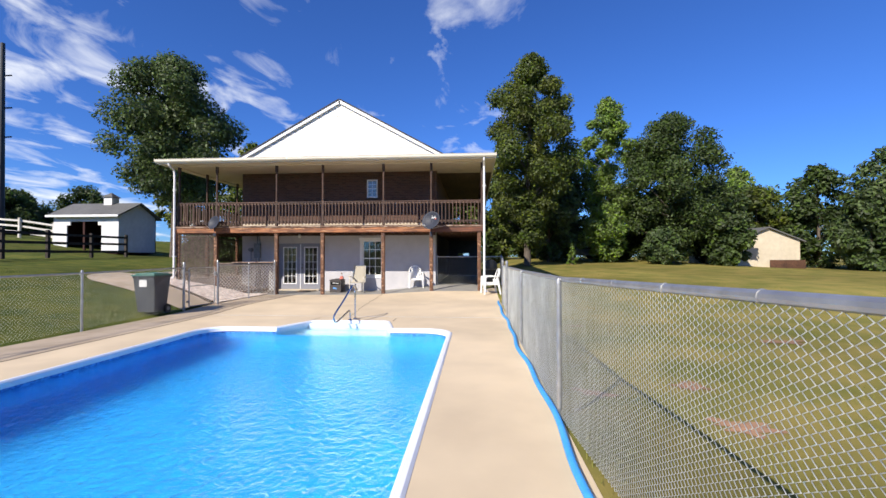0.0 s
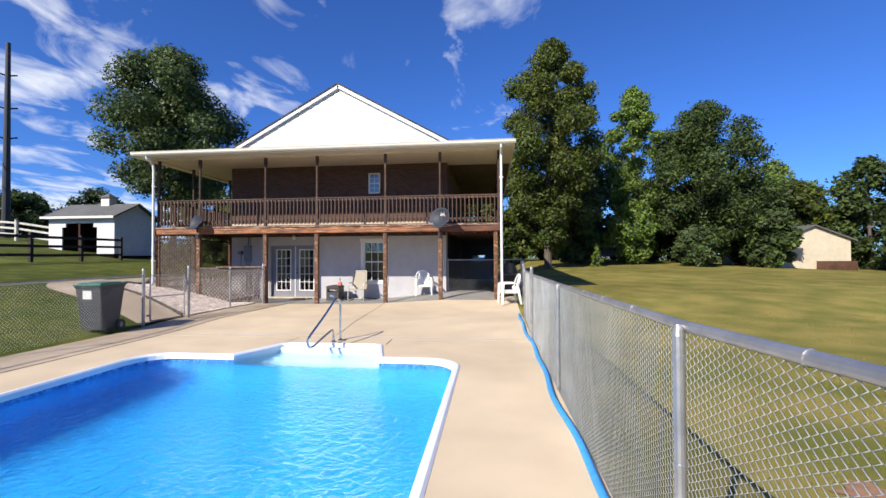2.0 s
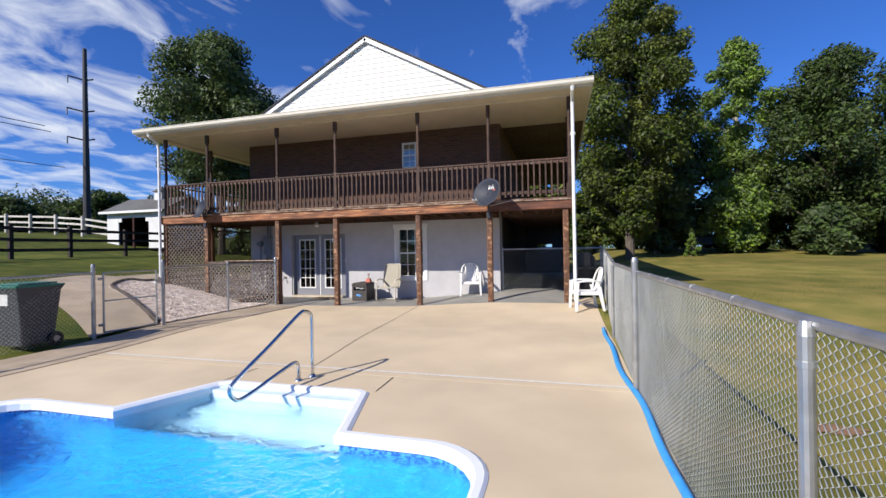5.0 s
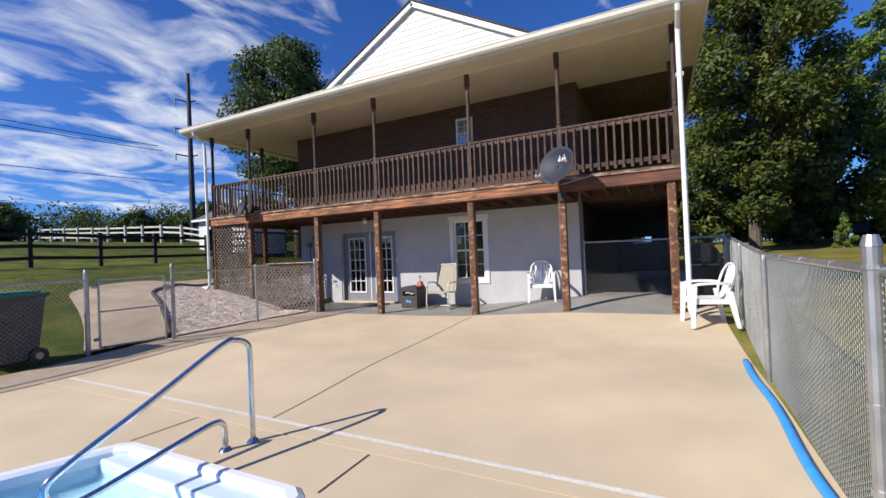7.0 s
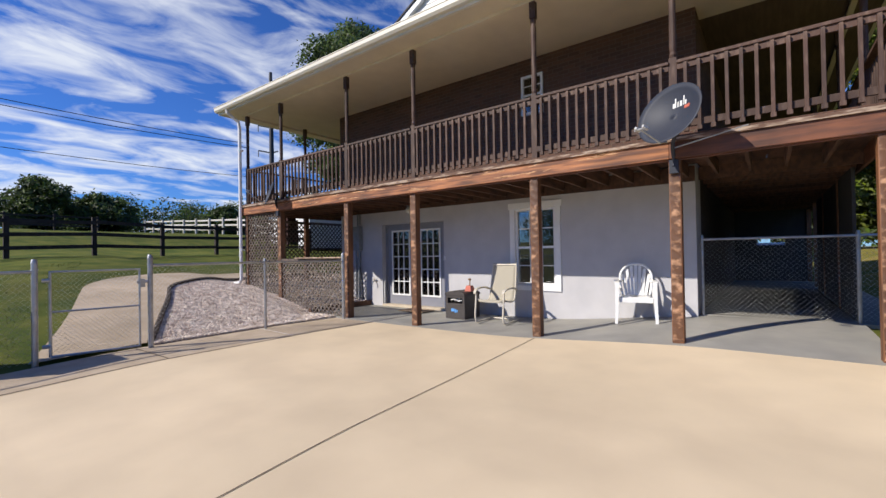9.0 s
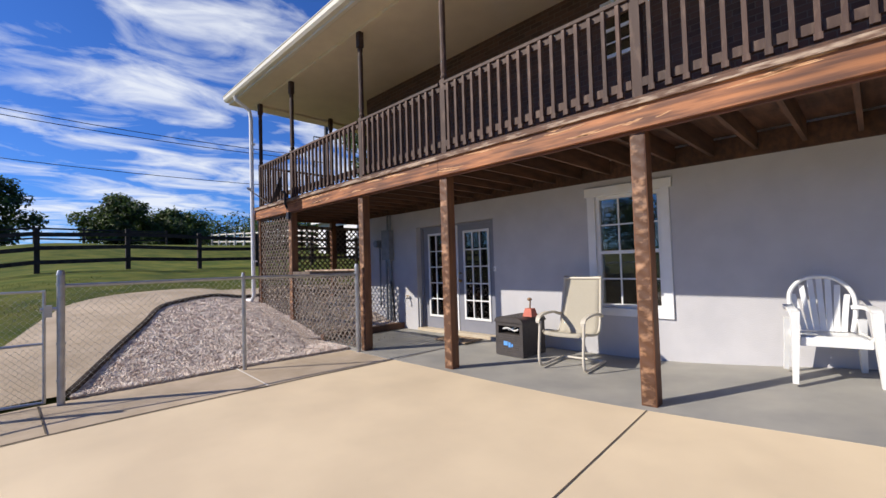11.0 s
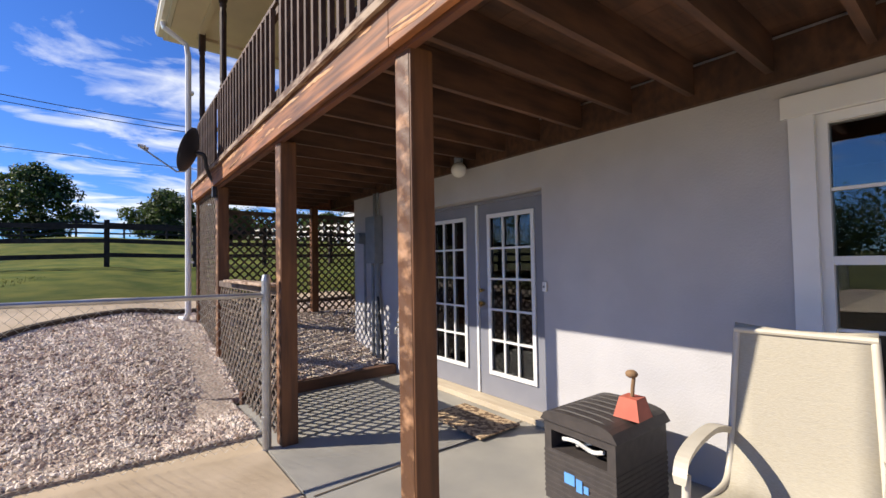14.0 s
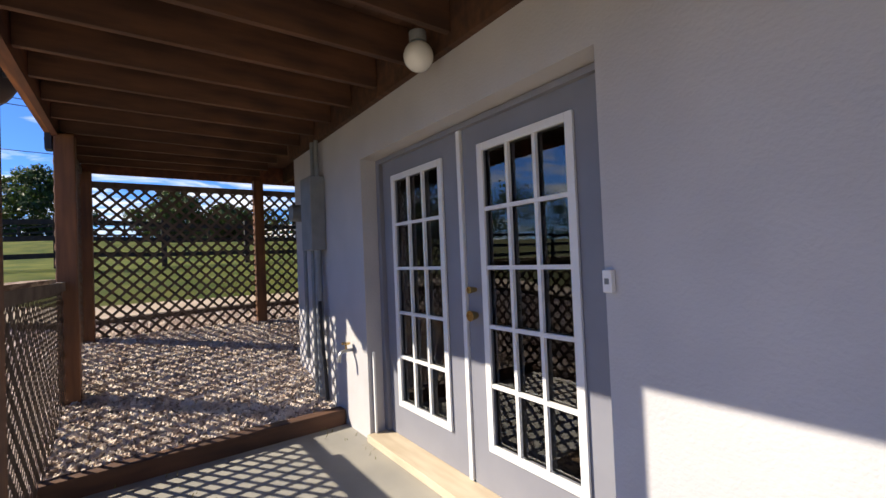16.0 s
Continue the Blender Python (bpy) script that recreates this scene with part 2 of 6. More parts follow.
def leaf_material(name, a, b):
    mat = material(name, a, 0.55, color2=b, scale=0.55, detail=8, coarse=0.25, coarse_scale=0.25, spec=0.35)
    nt = mat.node_tree
    n, l = nt.nodes, nt.links
    hsv = [x for x in n if x.bl_idname == "ShaderNodeHueSaturation"][0]
    geo, rv = n.new("ShaderNodeNewGeometry"), n.new("ShaderNodeMapRange")
    rv.inputs["To Min"].default_value, rv.inputs["To Max"].default_value = 0.78, 1.3
    l.new(geo.outputs["Random Per Island"], rv.inputs["Value"])
    l.new(rv.outputs["Result"], hsv.inputs["Saturation"])
    b_in = n["Principled BSDF"]
    mul, rv2 = n.new("ShaderNodeMix"), n.new("ShaderNodeMapRange")
    mul.data_type, mul.blend_type = "RGBA", "MULTIPLY"
    mul.inputs["Factor"].default_value = 1.0
    rv2.inputs["To Min"].default_value, rv2.inputs["To Max"].default_value = 0.6, 1.5
    l.new(geo.outputs["Random Per Island"], rv2.inputs["Value"])
    l.new(hsv.outputs[0], mul.inputs["A"]), l.new(rv2.outputs["Result"], mul.inputs["B"])
    l.new(mul.outputs["Result"], b_in.inputs["Base Color"])
    tr, add = n.new("ShaderNodeBsdfTranslucent"), n.new("ShaderNodeMixShader")
    l.new(mul.outputs["Result"], tr.inputs["Color"])
    add.inputs[0].default_value = 0.35
    l.new(b_in.outputs[0], add.inputs[1]), l.new(tr.outputs[0], add.inputs[2])
    l.new(add.outputs[0], n["Material Output"].inputs["Surface"])
    return mat


M["leaf_oak"] = leaf_material("oak leaves", (0.070, 0.105, 0.040), (0.115, 0.155, 0.062))
M["leaf_light"] = leaf_material("light green leaves", (0.13, 0.20, 0.05), (0.19, 0.26, 0.075))
M["leaf_poplar"] = leaf_material("poplar leaves", (0.068, 0.102, 0.026), (0.135, 0.155, 0.042))
M["leaf_dark"] = leaf_material("dark green leaves", (0.048, 0.075, 0.024), (0.085, 0.12, 0.040))


def glass_material():
    mat = bpy.data.materials.new("window glass")
    mat.use_nodes = True
    n, l = mat.node_tree.nodes, mat.node_tree.links
    n.clear()
    out, mix = n.new("ShaderNodeOutputMaterial"), n.new("ShaderNodeMixShader")
    t, g, f = n.new("ShaderNodeBsdfTransparent"), n.new("ShaderNodeBsdfGlossy"), n.new("ShaderNodeFresnel")
    t.inputs[0].default_value = (0.80, 0.83, 0.82, 1)
    g.inputs["Roughness"].default_value = 0.01
    f.inputs[0].default_value = 2.0
    l.new(f.outputs[0], mix.inputs[0]), l.new(t.outputs[0], mix.inputs[1]), l.new(g.outputs[0], mix.inputs[2])
    l.new(mix.outputs[0], out.inputs[0])
    return mat


def water_material():
    mat = bpy.data.materials.new("pool water")
    mat.use_nodes = True
    n, l = mat.node_tree.nodes, mat.node_tree.links
    n.clear()
    out, mix = n.new("ShaderNodeOutputMaterial"), n.new("ShaderNodeMixShader")
    t, g, f = n.new("ShaderNodeBsdfRefraction"), n.new("ShaderNodeBsdfGlossy"), n.new("ShaderNodeFresnel")
    co, a, b = n.new("ShaderNodeTexCoord"), n.new("ShaderNodeTexNoise"), n.new("ShaderNodeBump")
    a.inputs["Scale"].default_value, a.inputs["Detail"].default_value = 10.0, 6.0
    a.inputs["Distortion"].default_value = 0.8
    l.new(co.outputs["Object"], a.inputs["Vector"])
    b.inputs["Strength"].default_value, b.inputs["Distance"].default_value = 1.0, 0.06
    l.new(a.outputs["Fac"], b.inputs["Height"])
    t.inputs["Color"].default_value = (0.66, 0.90, 1.0, 1)
    t.inputs["IOR"].default_value, t.inputs["Roughness"].default_value = 1.33, 0.0
    l.new(b.outputs[0], t.inputs["Normal"])
    g.inputs["Roughness"].default_value = 0.05
    f.inputs[0].default_value = 1.33
    l.new(b.outputs[0], g.inputs["Normal"]), l.new(b.outputs[0], f.inputs["Normal"])
    l.new(f.outputs[0], mix.inputs[0]), l.new(t.outputs[0], mix.inputs[1]), l.new(g.outputs[0], mix.inputs[2])
    l.new(mix.outputs[0], out.inputs[0])
    return mat


M["glass"], M["water"] = glass_material(), water_material()


def brick_material():
    mat = bpy.data.materials.new("brown brick")
    mat.use_nodes = True
    n, l = mat.node_tree.nodes, mat.node_tree.links
    b = n["Principled BSDF"]
    co, sep, comb, br = n.new("ShaderNodeTexCoord"), n.new("ShaderNodeSeparateXYZ"), n.new("ShaderNodeCombineXYZ"), n.new("ShaderNodeTexBrick")
    add = n.new("ShaderNodeMath")
    l.new(co.outputs["Object"], sep.inputs[0])
    l.new(sep.outputs[0], add.inputs[0]), l.new(sep.outputs[1], add.inputs[1])
    l.new(add.outputs[0], comb.inputs[0]), l.new(sep.outputs[2], comb.inputs[1])
    l.new(comb.outputs[0], br.inputs["Vector"])
    br.inputs["Color1"].default_value, br.inputs["Color2"].default_value = (0.125, 0.062, 0.042, 1), (0.075, 0.040, 0.030, 1)
    br.inputs["Mortar"].default_value = (0.14, 0.105, 0.08, 1)
    br.inputs["Scale"].default_value = 1.0
    br.inputs["Brick Width"].default_value, br.inputs["Row Height"].default_value, br.inputs["Mortar Size"].default_value = 0.21, 0.072, 0.005
    l.new(br.outputs["Color"], b.inputs["Base Color"])
    b.inputs["Roughness"].default_value = 0.9
    bump = n.new("ShaderNodeBump")
    bump.invert = True
    bump.inputs["Strength"].default_value, bump.inputs["Distance"].default_value = 0.6, 0.008
    l.new(br.outputs["Fac"], bump.inputs["Height"]), l.new(bump.outputs[0], b.inputs["Normal"])
    return mat


M["brick"] = brick_material()
M["worn"] = material("pale worn timber edge", (0.40, 0.30, 0.22), 0.8, color2=(0.13, 0.07, 0.045), scale=5, stretch=(1, 6, 6), contrast=(0.42, 0.58), bump=0.3, coarse=0.25)
# Dark copy of the soffit: shade under the side porch as colour.
M["soffit_shaded"] = material("soffit brown with shade put in", (0.13, 0.085, 0.055), 0.85, color2=(0.09, 0.06, 0.04), scale=3, stretch=(6, 0.6, 1), coarse=0.2)
M["peeled"] = material("pale bare timber", (0.62, 0.36, 0.19), 0.8, color2=(0.42, 0.20, 0.09), scale=14, stretch=(1, 4, 6))
M["wall_dark"] = material("dark brown side wall", (0.040, 0.026, 0.020), 0.9, color2=(0.06, 0.04, 0.03), scale=5, stretch=(3, 0.6, 3), coarse=0.2)
M["carved"] = material("peeled orange-brown timber face", (0.10, 0.042, 0.018), 0.6, color2=(0.40, 0.22, 0.12), scale=9.0, stretch=(1.0, 1.0, 1.5), contrast=(0.50, 0.68), bump=0.5, coarse=0.25, coarse_scale=2)


# ---- building blocks ----
def part(name, bm, mat, parent=None, label="", kind="", smooth=False):
    """Links a bmesh as one mesh object under a thing or a part."""
    me = bpy.data.meshes.new(name)
    bm.to_mesh(me)
    bm.free()
    me.materials.append(M[mat])
    if smooth:
        me.shade_smooth()
    ob = new(name, me)
    if parent is not None:
        ob.parent = parent
    return tagged(ob, label, kind=kind)


def mesh_part(name, verts, faces, mat, parent=None, label="", kind="", smooth=False):
    me = bpy.data.meshes.new(name)
    me.from_pydata(verts, [], faces)
    me.update()
    me.materials.append(M[mat])
    if smooth:
        me.shade_smooth()
    ob = new(name, me)
    if parent is not None:
        ob.parent = parent
    return tagged(ob, label, kind=kind)


def thing(name, at, label, category, group="", turn=0):
    ob = new(name)
    ob.empty_display_size = 0.2
    ob.matrix_basis = pose(*at, 0, 0, turn)
    return tagged(ob, label, category, group)


def box(bm, x0, x1, y0, y1, z0, z1, bevel=0.0, m=None):
    mat = Matrix.Translation(((x0 + x1) / 2, (y0 + y1) / 2, (z0 + z1) / 2)) @ Matrix.Diagonal((x1 - x0, y1 - y0, z1 - z0, 1))
    made = bmesh.ops.create_cube(bm, size=1.0, matrix=(m @ mat) if m else mat)["verts"]
    if bevel:
        edges = list({e for v in made for e in v.link_edges})
        bmesh.ops.bevel(bm, geom=edges, offset=bevel, segments=2, affect="EDGES", profile=0.6)
    return made


def boxes(*args, bevel=0.0):
    bm = bmesh.new()
    for a in args:
        box(bm, *a, bevel=bevel)
    return bm


def ring(bm, centre, u, v, r, seg):
    return [bm.verts.new(centre + (u * math.cos(2 * math.pi * i / seg) + v * math.sin(2 * math.pi * i / seg)) * r) for i in range(seg)]


def tube(bm, pts, r, seg=10, r2=None, caps=True):
    """A tube along points; its radius goes from r to r2."""
    pts = [Vector(p) for p in pts]
    r2 = r if r2 is None else r2
    last = None
    ref = None
    for i, p in enumerate(pts):
        d = (pts[min(i + 1, len(pts) - 1)] - pts[max(i - 1, 0)]).normalized()
        if ref is None:
            ref = d.orthogonal().normalized()
        ref = (ref - d * ref.dot(d)).normalized()
        side = d.cross(ref)
        now = ring(bm, p, ref, side, r + (r2 - r) * i / max(1, len(pts) - 1), seg)
        if last:
            for k in range(seg):
                bm.faces.new((last[k], last[(k + 1) % seg], now[(k + 1) % seg], now[k]))
        elif caps:
            bm.faces.new(now[::-1])
        last = now
    if caps:
        bm.faces.new(last)
    return bm


def curve_pts(pts, steps=6):
    """A smooth line through points."""
    pts = [Vector(p) for p in pts]
    out = []
    for i in range(len(pts) - 1):
        a, b = pts[max(i - 1, 0)], pts[i]
        c, d = pts[i + 1], pts[min(i + 2, len(pts) - 1)]
        for k in range(steps):
            t = k / steps
            out.append(0.5 * ((2 * b) + (c - a) * t + (2 * a - 5 * b + 4 * c - d) * t * t + (3 * b - a - 3 * c + d) * t ** 3))
    out.append(pts[-1])
    return out


def smooth_step(a, b, v):
    t = min(1, max(0, (v - a) / (b - a)))
    return t * t * (3 - 2 * t)


# ---- ground ----
def slab_z(x, y):
    """The paved ground: a gentle rise towards the passage beside the house, a slight fall towards the pool."""
    return 0.25 * smooth_step(-4.5, 0.0, y) * smooth_step(-2.8, 0.6, x) - 0.07 * smooth_step(-5.4, -7.5, y) - 0.02 * smooth_step(-3.5, -2.0, y) * (1 - smooth_step(-4.5, -2, x))


def ground_z(x, y):
    z = slab_z(min(x, 2.4), min(y, 0.0)) if x > -7.6 else slab_z(-6, min(y, 0))
    kerb = 6.6 + 0.86 * smooth_step(-2.8, -1.95, y)
    if x < -kerb:
        d = -kerb - x
        near = 0.45 + 0.55 * smooth_step(-9, -4.0, y)
        z += 0.60 * near * (1 - math.exp(-d / 3.2)) + 0.070 * min(d, 13) + 0.052 * min(max(0, d - 13), 45) + 0.02 * max(0, d - 58)
    if x < -20:
        z += 0.9 * smooth_step(-20, -32, x)
    if x > 2.5:
        z += smooth_step(-6, 34, y) * 1.05 * (1 - 0.8 * smooth_step(14, 34, x)) * smooth_step(2.5, 6, x)
        z -= 0.1 * smooth_step(2.5, 3.2, x)
    if y > 0.0:
        z = max(z, 0.0) if x < 2.5 else z
    return z


def spaced(*stretches):
    out = []
    for a, b, n in stretches:
        out += [a + (b - a) * i / n for i in range(n)]
    return out + [stretches[-1][1]]


def build_ground():
    xs = spaced((-400, -120, 7), (-120, -40, 16), (-40, -12, 28), (-12, -7.4, 18), (-7.4, -4.5, 12), (-4.5, 1.5, 2), (1.5, 3.5, 8), (3.5, 40, 36), (40, 120, 12), (120, 400, 6))
    ys = spaced((-400, -60, 8), (-60, -19.6, 20), (-19.6, -7.7, 24), (-7.7, -2.0, 22), (-2.0, 0.0, 8), (0, 40, 40), (40, 120, 12), (120, 400, 6))
    verts, faces = [], []
    for y in ys:
        for x in xs:
            paved = -6.5 < x < 2.47 and y < 0.2 or -7.45 < x < 0 and -2 < y < 9
            rough = 0.0 if paved else 0.035 * noise.noise((x * 0.35, y * 0.35, 0)) * min(1, max(0, abs(x + 2) - 5))
            verts.append((x, y, ground_z(x, y) + rough - (0.07 if paved else 0.015)))
    w = len(xs)
    for j in range(len(ys) - 1):
        for i in range(w - 1):
            cx, cy = (xs[i] + xs[i + 1]) / 2, (ys[j] + ys[j + 1]) / 2
            if -4.5 < cx < 1.5 and -19.6 < cy < -7.7:
                continue
            faces.append((j * w + i, j * w + i + 1, (j + 1) * w + i + 1, (j + 1) * w + i))
    ob = mesh_part("ground", verts, faces, "grass", label="mown lawn, green and dry by turns, rising to the pasture", kind="structure", smooth=True)
    ob.data.materials.append(M["dry_grass"])
    for p in ob.data.polygons:
        if p.center.x > 2.2:
            p.material_index = 1
    return ob


ground = build_ground()


def sheet(name, outline, mat, label, lift=0.0, thick=0.05, step=0.4, height=slab_z, kind="structure"):
    """A paved sheet with the outline given, laid over the ground, with thickness."""
    bm = bmesh.new()
    vs = [bm.verts.new((x, y, 0)) for x, y in outline]
    bm.faces.new(vs)
    xs, ys = [p[0] for p in outline], [p[1] for p in outline]
    for k in range(1, int((max(xs) - min(xs)) / step) + 1):
        bmesh.ops.bisect_plane(bm, geom=bm.verts[:] + bm.edges[:] + bm.faces[:], plane_co=(min(xs) + k * step, 0, 0), plane_no=(1, 0, 0))
    for k in range(1, int((max(ys) - min(ys)) / step) + 1):
        bmesh.ops.bisect_plane(bm, geom=bm.verts[:] + bm.edges[:] + bm.faces[:], plane_co=(0, min(ys) + k * step, 0), plane_no=(0, 1, 0))
    for v in bm.verts:
        v.co.z = height(v.co.x, v.co.y) + lift
    top = bm.faces[:]
    ext = bmesh.ops.extrude_face_region(bm, geom=top)
    for v in [g for g in ext["geom"] if isinstance(g, bmesh.types.BMVert)]:
        v.co.z -= thick
    bmesh.ops.recalc_face_normals(bm, faces=bm.faces[:])
    return part(name, bm, mat, label=label, kind=kind)


# paving
LEFT_EDGE = [(-5.27, -7.56), (-5.26, -6.2), (-5.25, -5.1), (-5.24, -4.3), (-5.23, -3.6), (-5.23, -2.7), (-5.23, -1.98)]
FRONT_EDGE = [(-4.35, -1.96), (-3.4, -1.98), (-1.9, -1.97), (0, -1.96), (1.9, -1.96)]
sheet("patio", [(2.47, -7.56), (2.47, -1.2), (1.9, -1.2)] + FRONT_EDGE[::-1] + LEFT_EDGE[::-1], "deck_concrete", "tan coated concrete patio between the pool and the porch")
sheet("porch_floor", [(-7.38, 0.16)] + [(-7.38, -1.96), (-6.3, -1.96), (-5.22, -1.965)] + [(x, y + 0.006) for x, y in FRONT_EDGE] + [(1.894, 0.16), (0.02, 0.16), (0.0, 0.16)], "porch_concrete", "grey painted concrete porch floor", lift=0.0)
sheet("passage_floor", [(0.0, 0.166), (2.6, 0.166), (2.6, 9), (0.0, 9)], "porch_concrete", "grey concrete floor of the passage beside the house", lift=0.0, step=1.0, height=lambda x, y: 0.25)
sheet("side_walk", [(-6.42, -22), (-5.27, -22), (-5.27, -7.56)] + [(x - 0.02, y) for x, y in LEFT_EDGE[1:]] + [(-6.42, -1.98)], "walk_concrete", "weathered concrete strip along the wire fence", lift=-0.004)


def pool_outline(grow=0.0, seg=7):
    """Corner-rounded rectangle of the pool with the recess for the steps, anticlockwise."""
    x0, x1, y0, y1 = -4.10 - grow, 1.14 + grow, -19.2 - grow, -9.2 + grow
    r = 0.5
    pts = []
    for cx, cy, a0 in ((x1 - r, y0 + r, -90), (x1 - r, y1 - r, 0)):
        pts += [(cx + r * math.cos(radians(a0 + 90 * k / seg)), cy + r * math.sin(radians(a0 + 90 * k / seg))) for k in range(seg + 1)]
    g = grow
    pts += [(-0.12 + g, y1), (-0.38 + g * 0.9, -8.25 + g), (-0.46 + g * 0.7, -8.19 + g), (-2.10 - g * 0.7, -8.21 + g), (-2.20 - g * 0.9, -8.28 + g), (-2.60 - g, y1)]
    for cx, cy, a0 in ((x0 + r, y1 - r, 90), (x0 + r, y0 + r, 180)):
        pts += [(cx + r * math.cos(radians(a0 + 90 * k / seg)), cy + r * math.sin(radians(a0 + 90 * k / seg))) for k in range(seg + 1)]
    return pts


POOL_Z = -0.07


def build_pool():
    pool = thing("swimming_pool", (0, 0, 0), "in-ground pool, blue liner, white coping, full of clear water", "pool")
    # surrounding deck, with the pool cut out
    bm = bmesh.new()
    outer = [(-5.25, -22.0), (2.47, -22.0), (2.47, -7.575), (-5.25, -7.575)]
    loops = []
    for loop in (outer, pool_outline(0.05)):
        vs = [bm.verts.new((x, y, POOL_Z)) for x, y in loop]
        loops.append([bm.edges.new((vs[i], vs[(i + 1) % len(vs)])) for i in range(len(vs))])
    bmesh.ops.triangle_fill(bm, edges=bm.edges[:], use_beauty=True, use_dissolve=False)
    for f in bm.faces:
        if f.normal.z < 0:
            f.normal_flip()
    ext = bmesh.ops.extrude_face_region(bm, geom=bm.faces[:])
    for v in [g for g in ext["geom"] if isinstance(g, bmesh.types.BMVert)]:
        v.co.z -= 0.08
    bmesh.ops.recalc_face_normals(bm, faces=bm.faces[:])
    part("pool_deck", bm, "deck_concrete", label="tan coated concrete deck round the pool", kind="structure")
    # coping: a rounded lip swept round the outline
    inner, outside = pool_outline(-0.03), pool_outline(0.07)
    prof = [(0.0, -0.07), (0.0, 0.0), (0.25, 0.022), (0.75, 0.022), (1.0, 0.004), (1.0, -0.05)]
    verts, faces = [], []
    k = len(inner)
    for (ax, ay), (bx, by) in zip(inner, outside):
        for s, z in prof:
            verts.append((ax + (bx - ax) * s, ay + (by - ay) * s, POOL_Z + z))
    m = len(prof)
    for i in range(k):
        j = (i + 1) % k
        for a in range(m - 1):
            faces.append((i * m + a, j * m + a, j * m + a + 1, i * m + a + 1))
    mesh_part("coping", verts, faces, "coping", pool, "rounded white pool coping")
    # walls, in a patterned band and a mottled liner
    line = pool_outline(0.0)
    rect = [p for p in line if p[1] < -9.19]
    def wall(name, pts, z0, z1, mat, label=""):
        v, f = [], []
        for x, y in pts:
            v += [(x, y, z0), (x, y, z1)]
        for i in range(len(pts)):
            j = (i + 1) % len(pts)
            f.append((i * 2, j * 2, j * 2 + 1, i * 2 + 1))
        mesh_part(name, v, f, mat, pool, label)
    # the recess side of the rectangle stays open above the steps
    v, f = [], []
    for z0, z1, mat, nm in ((-0.32, -0.12, "liner_band", "liner_band"), (-1.2, -0.32, "liner", "liner")):
        v, f = [], []
        for x, y in rect:
            v += [(x, y, z0), (x, y, z1)]
        n = len(rect)
        for i in range(n):
            j = (i + 1) % n
            if abs(rect[i][1] + 9.2) < 0.02 and abs(rect[j][1] + 9.2) < 0.02 and abs(rect[i][0] - rect[j][0]) > 1.5 and z1 > -0.2:
                continue
            f.append((i * 2, j * 2, j * 2 + 1, i * 2 + 1))
        mesh_part(nm, v, f, mat, pool, "patterned blue band of the liner" if "band" in nm else "mottled blue vinyl liner")
    fl = [(x, y, -1.2) for x, y in rect]
    mesh_part("pool_floor", fl, [tuple(range(len(fl)))], "liner", pool, "mottled blue vinyl pool floor")
    # white step unit: walls and treads
    trap = [(-0.12, -9.2), (-0.38, -8.25), (-0.46, -8.19), (-2.10, -8.21), (-2.20, -8.28), (-2.60, -9.2)]
    v = [(x, y, z) for x, y in trap for z in (-1.2, -0.13)]
    mesh_part("step_wall", v, [(2 * i, 2 * i + 2, 2 * i + 3, 2 * i + 1) for i in range(5)], "steps", pool, "white fibreglass wall of the steps")
    for k, (z, y0) in enumerate(((-0.10, -8.38), (-0.36, -8.62), (-0.62, -8.9), (-0.9, -9.19))):
        t0 = (y0 + 9.2) / 0.95
        bm = boxes((-2.58 + 0.40 * t0, -0.14 - 0.24 * t0, y0, -8.20 if k == 0 else y0 + 0.33, -1.19, z), bevel=0.015)
        part("tread", bm, "steps", pool, "white fibreglass step tread")
    bm = bmesh.new()
    bm.faces.new([bm.verts.new((x, y, -0.185)) for x, y in pool_outline(0.005)])
    w = part("water", bm, "water", pool, "clear rippled pool water")
    w.visible_shadow = False
    return pool


build_pool()


def strip(name, a, b, width, mat, label, lift=0.005):
    a, b = Vector((*a, 0)), Vector((*b, 0))
    n = max(2, int((b - a).length / 0.4))
    side = Vector((-(b - a).y, (b - a).x, 0)).normalized() * width / 2
    v, f = [], []
    for i in range(n + 1):
        p = a.lerp(b, i / n)
        for s in (side, -side):
            q = p + s
            z = POOL_Z if q.y < -7.57 else slab_z(q.x, q.y)
            v.append((q.x, q.y, z + lift))
    f = [(2 * i, 2 * i + 1, 2 * i + 3, 2 * i + 2) for i in range(n)]
    mesh_part(name, v, f, mat, label=label, kind="structure")


strip("expansion_joint", (-5.2, -7.36), (2.4, -7.42), 0.05, "joint", "white expansion joint across the patio", 0.006)
strip("control_joint", (-1.52, -7.36), (-1.85, -1.98), 0.010, "gap", "dark control joint in the patio")
strip("control_joint", (-0.27, -8.12), (-0.28, -7.6), 0.012, "gap", "dark control joint beside the steps")
strip("control_joint", (-2.25, -8.14), (-2.21, -7.6), 0.012, "gap", "dark control joint beside the steps")
strip("control_joint", (-6.4, -3.66), (-5.27, -3.71), 0.018, "joint", "pale joint in the walk")
strip("control_joint", (-6.4, -5.55), (-5.3, -5.52), 0.014, "gap", "joint in the walk")
strip("control_joint", (-5.22, -1.94), (-5.22, -0.05), 0.014, "gap", "joint in the porch floor")
strip("walk_edge", (-5.26, -21), (-5.26, -7.6), 0.035, "gap", "dark edge between walk and pool deck")
for _a, _b in zip(LEFT_EDGE[:-1], LEFT_EDGE[1:]):
    strip("walk_edge", (_a[0] - 0.01, _a[1]), (_b[0] - 0.01, _b[1]), 0.035, "gap", "dark edge between walk and patio")


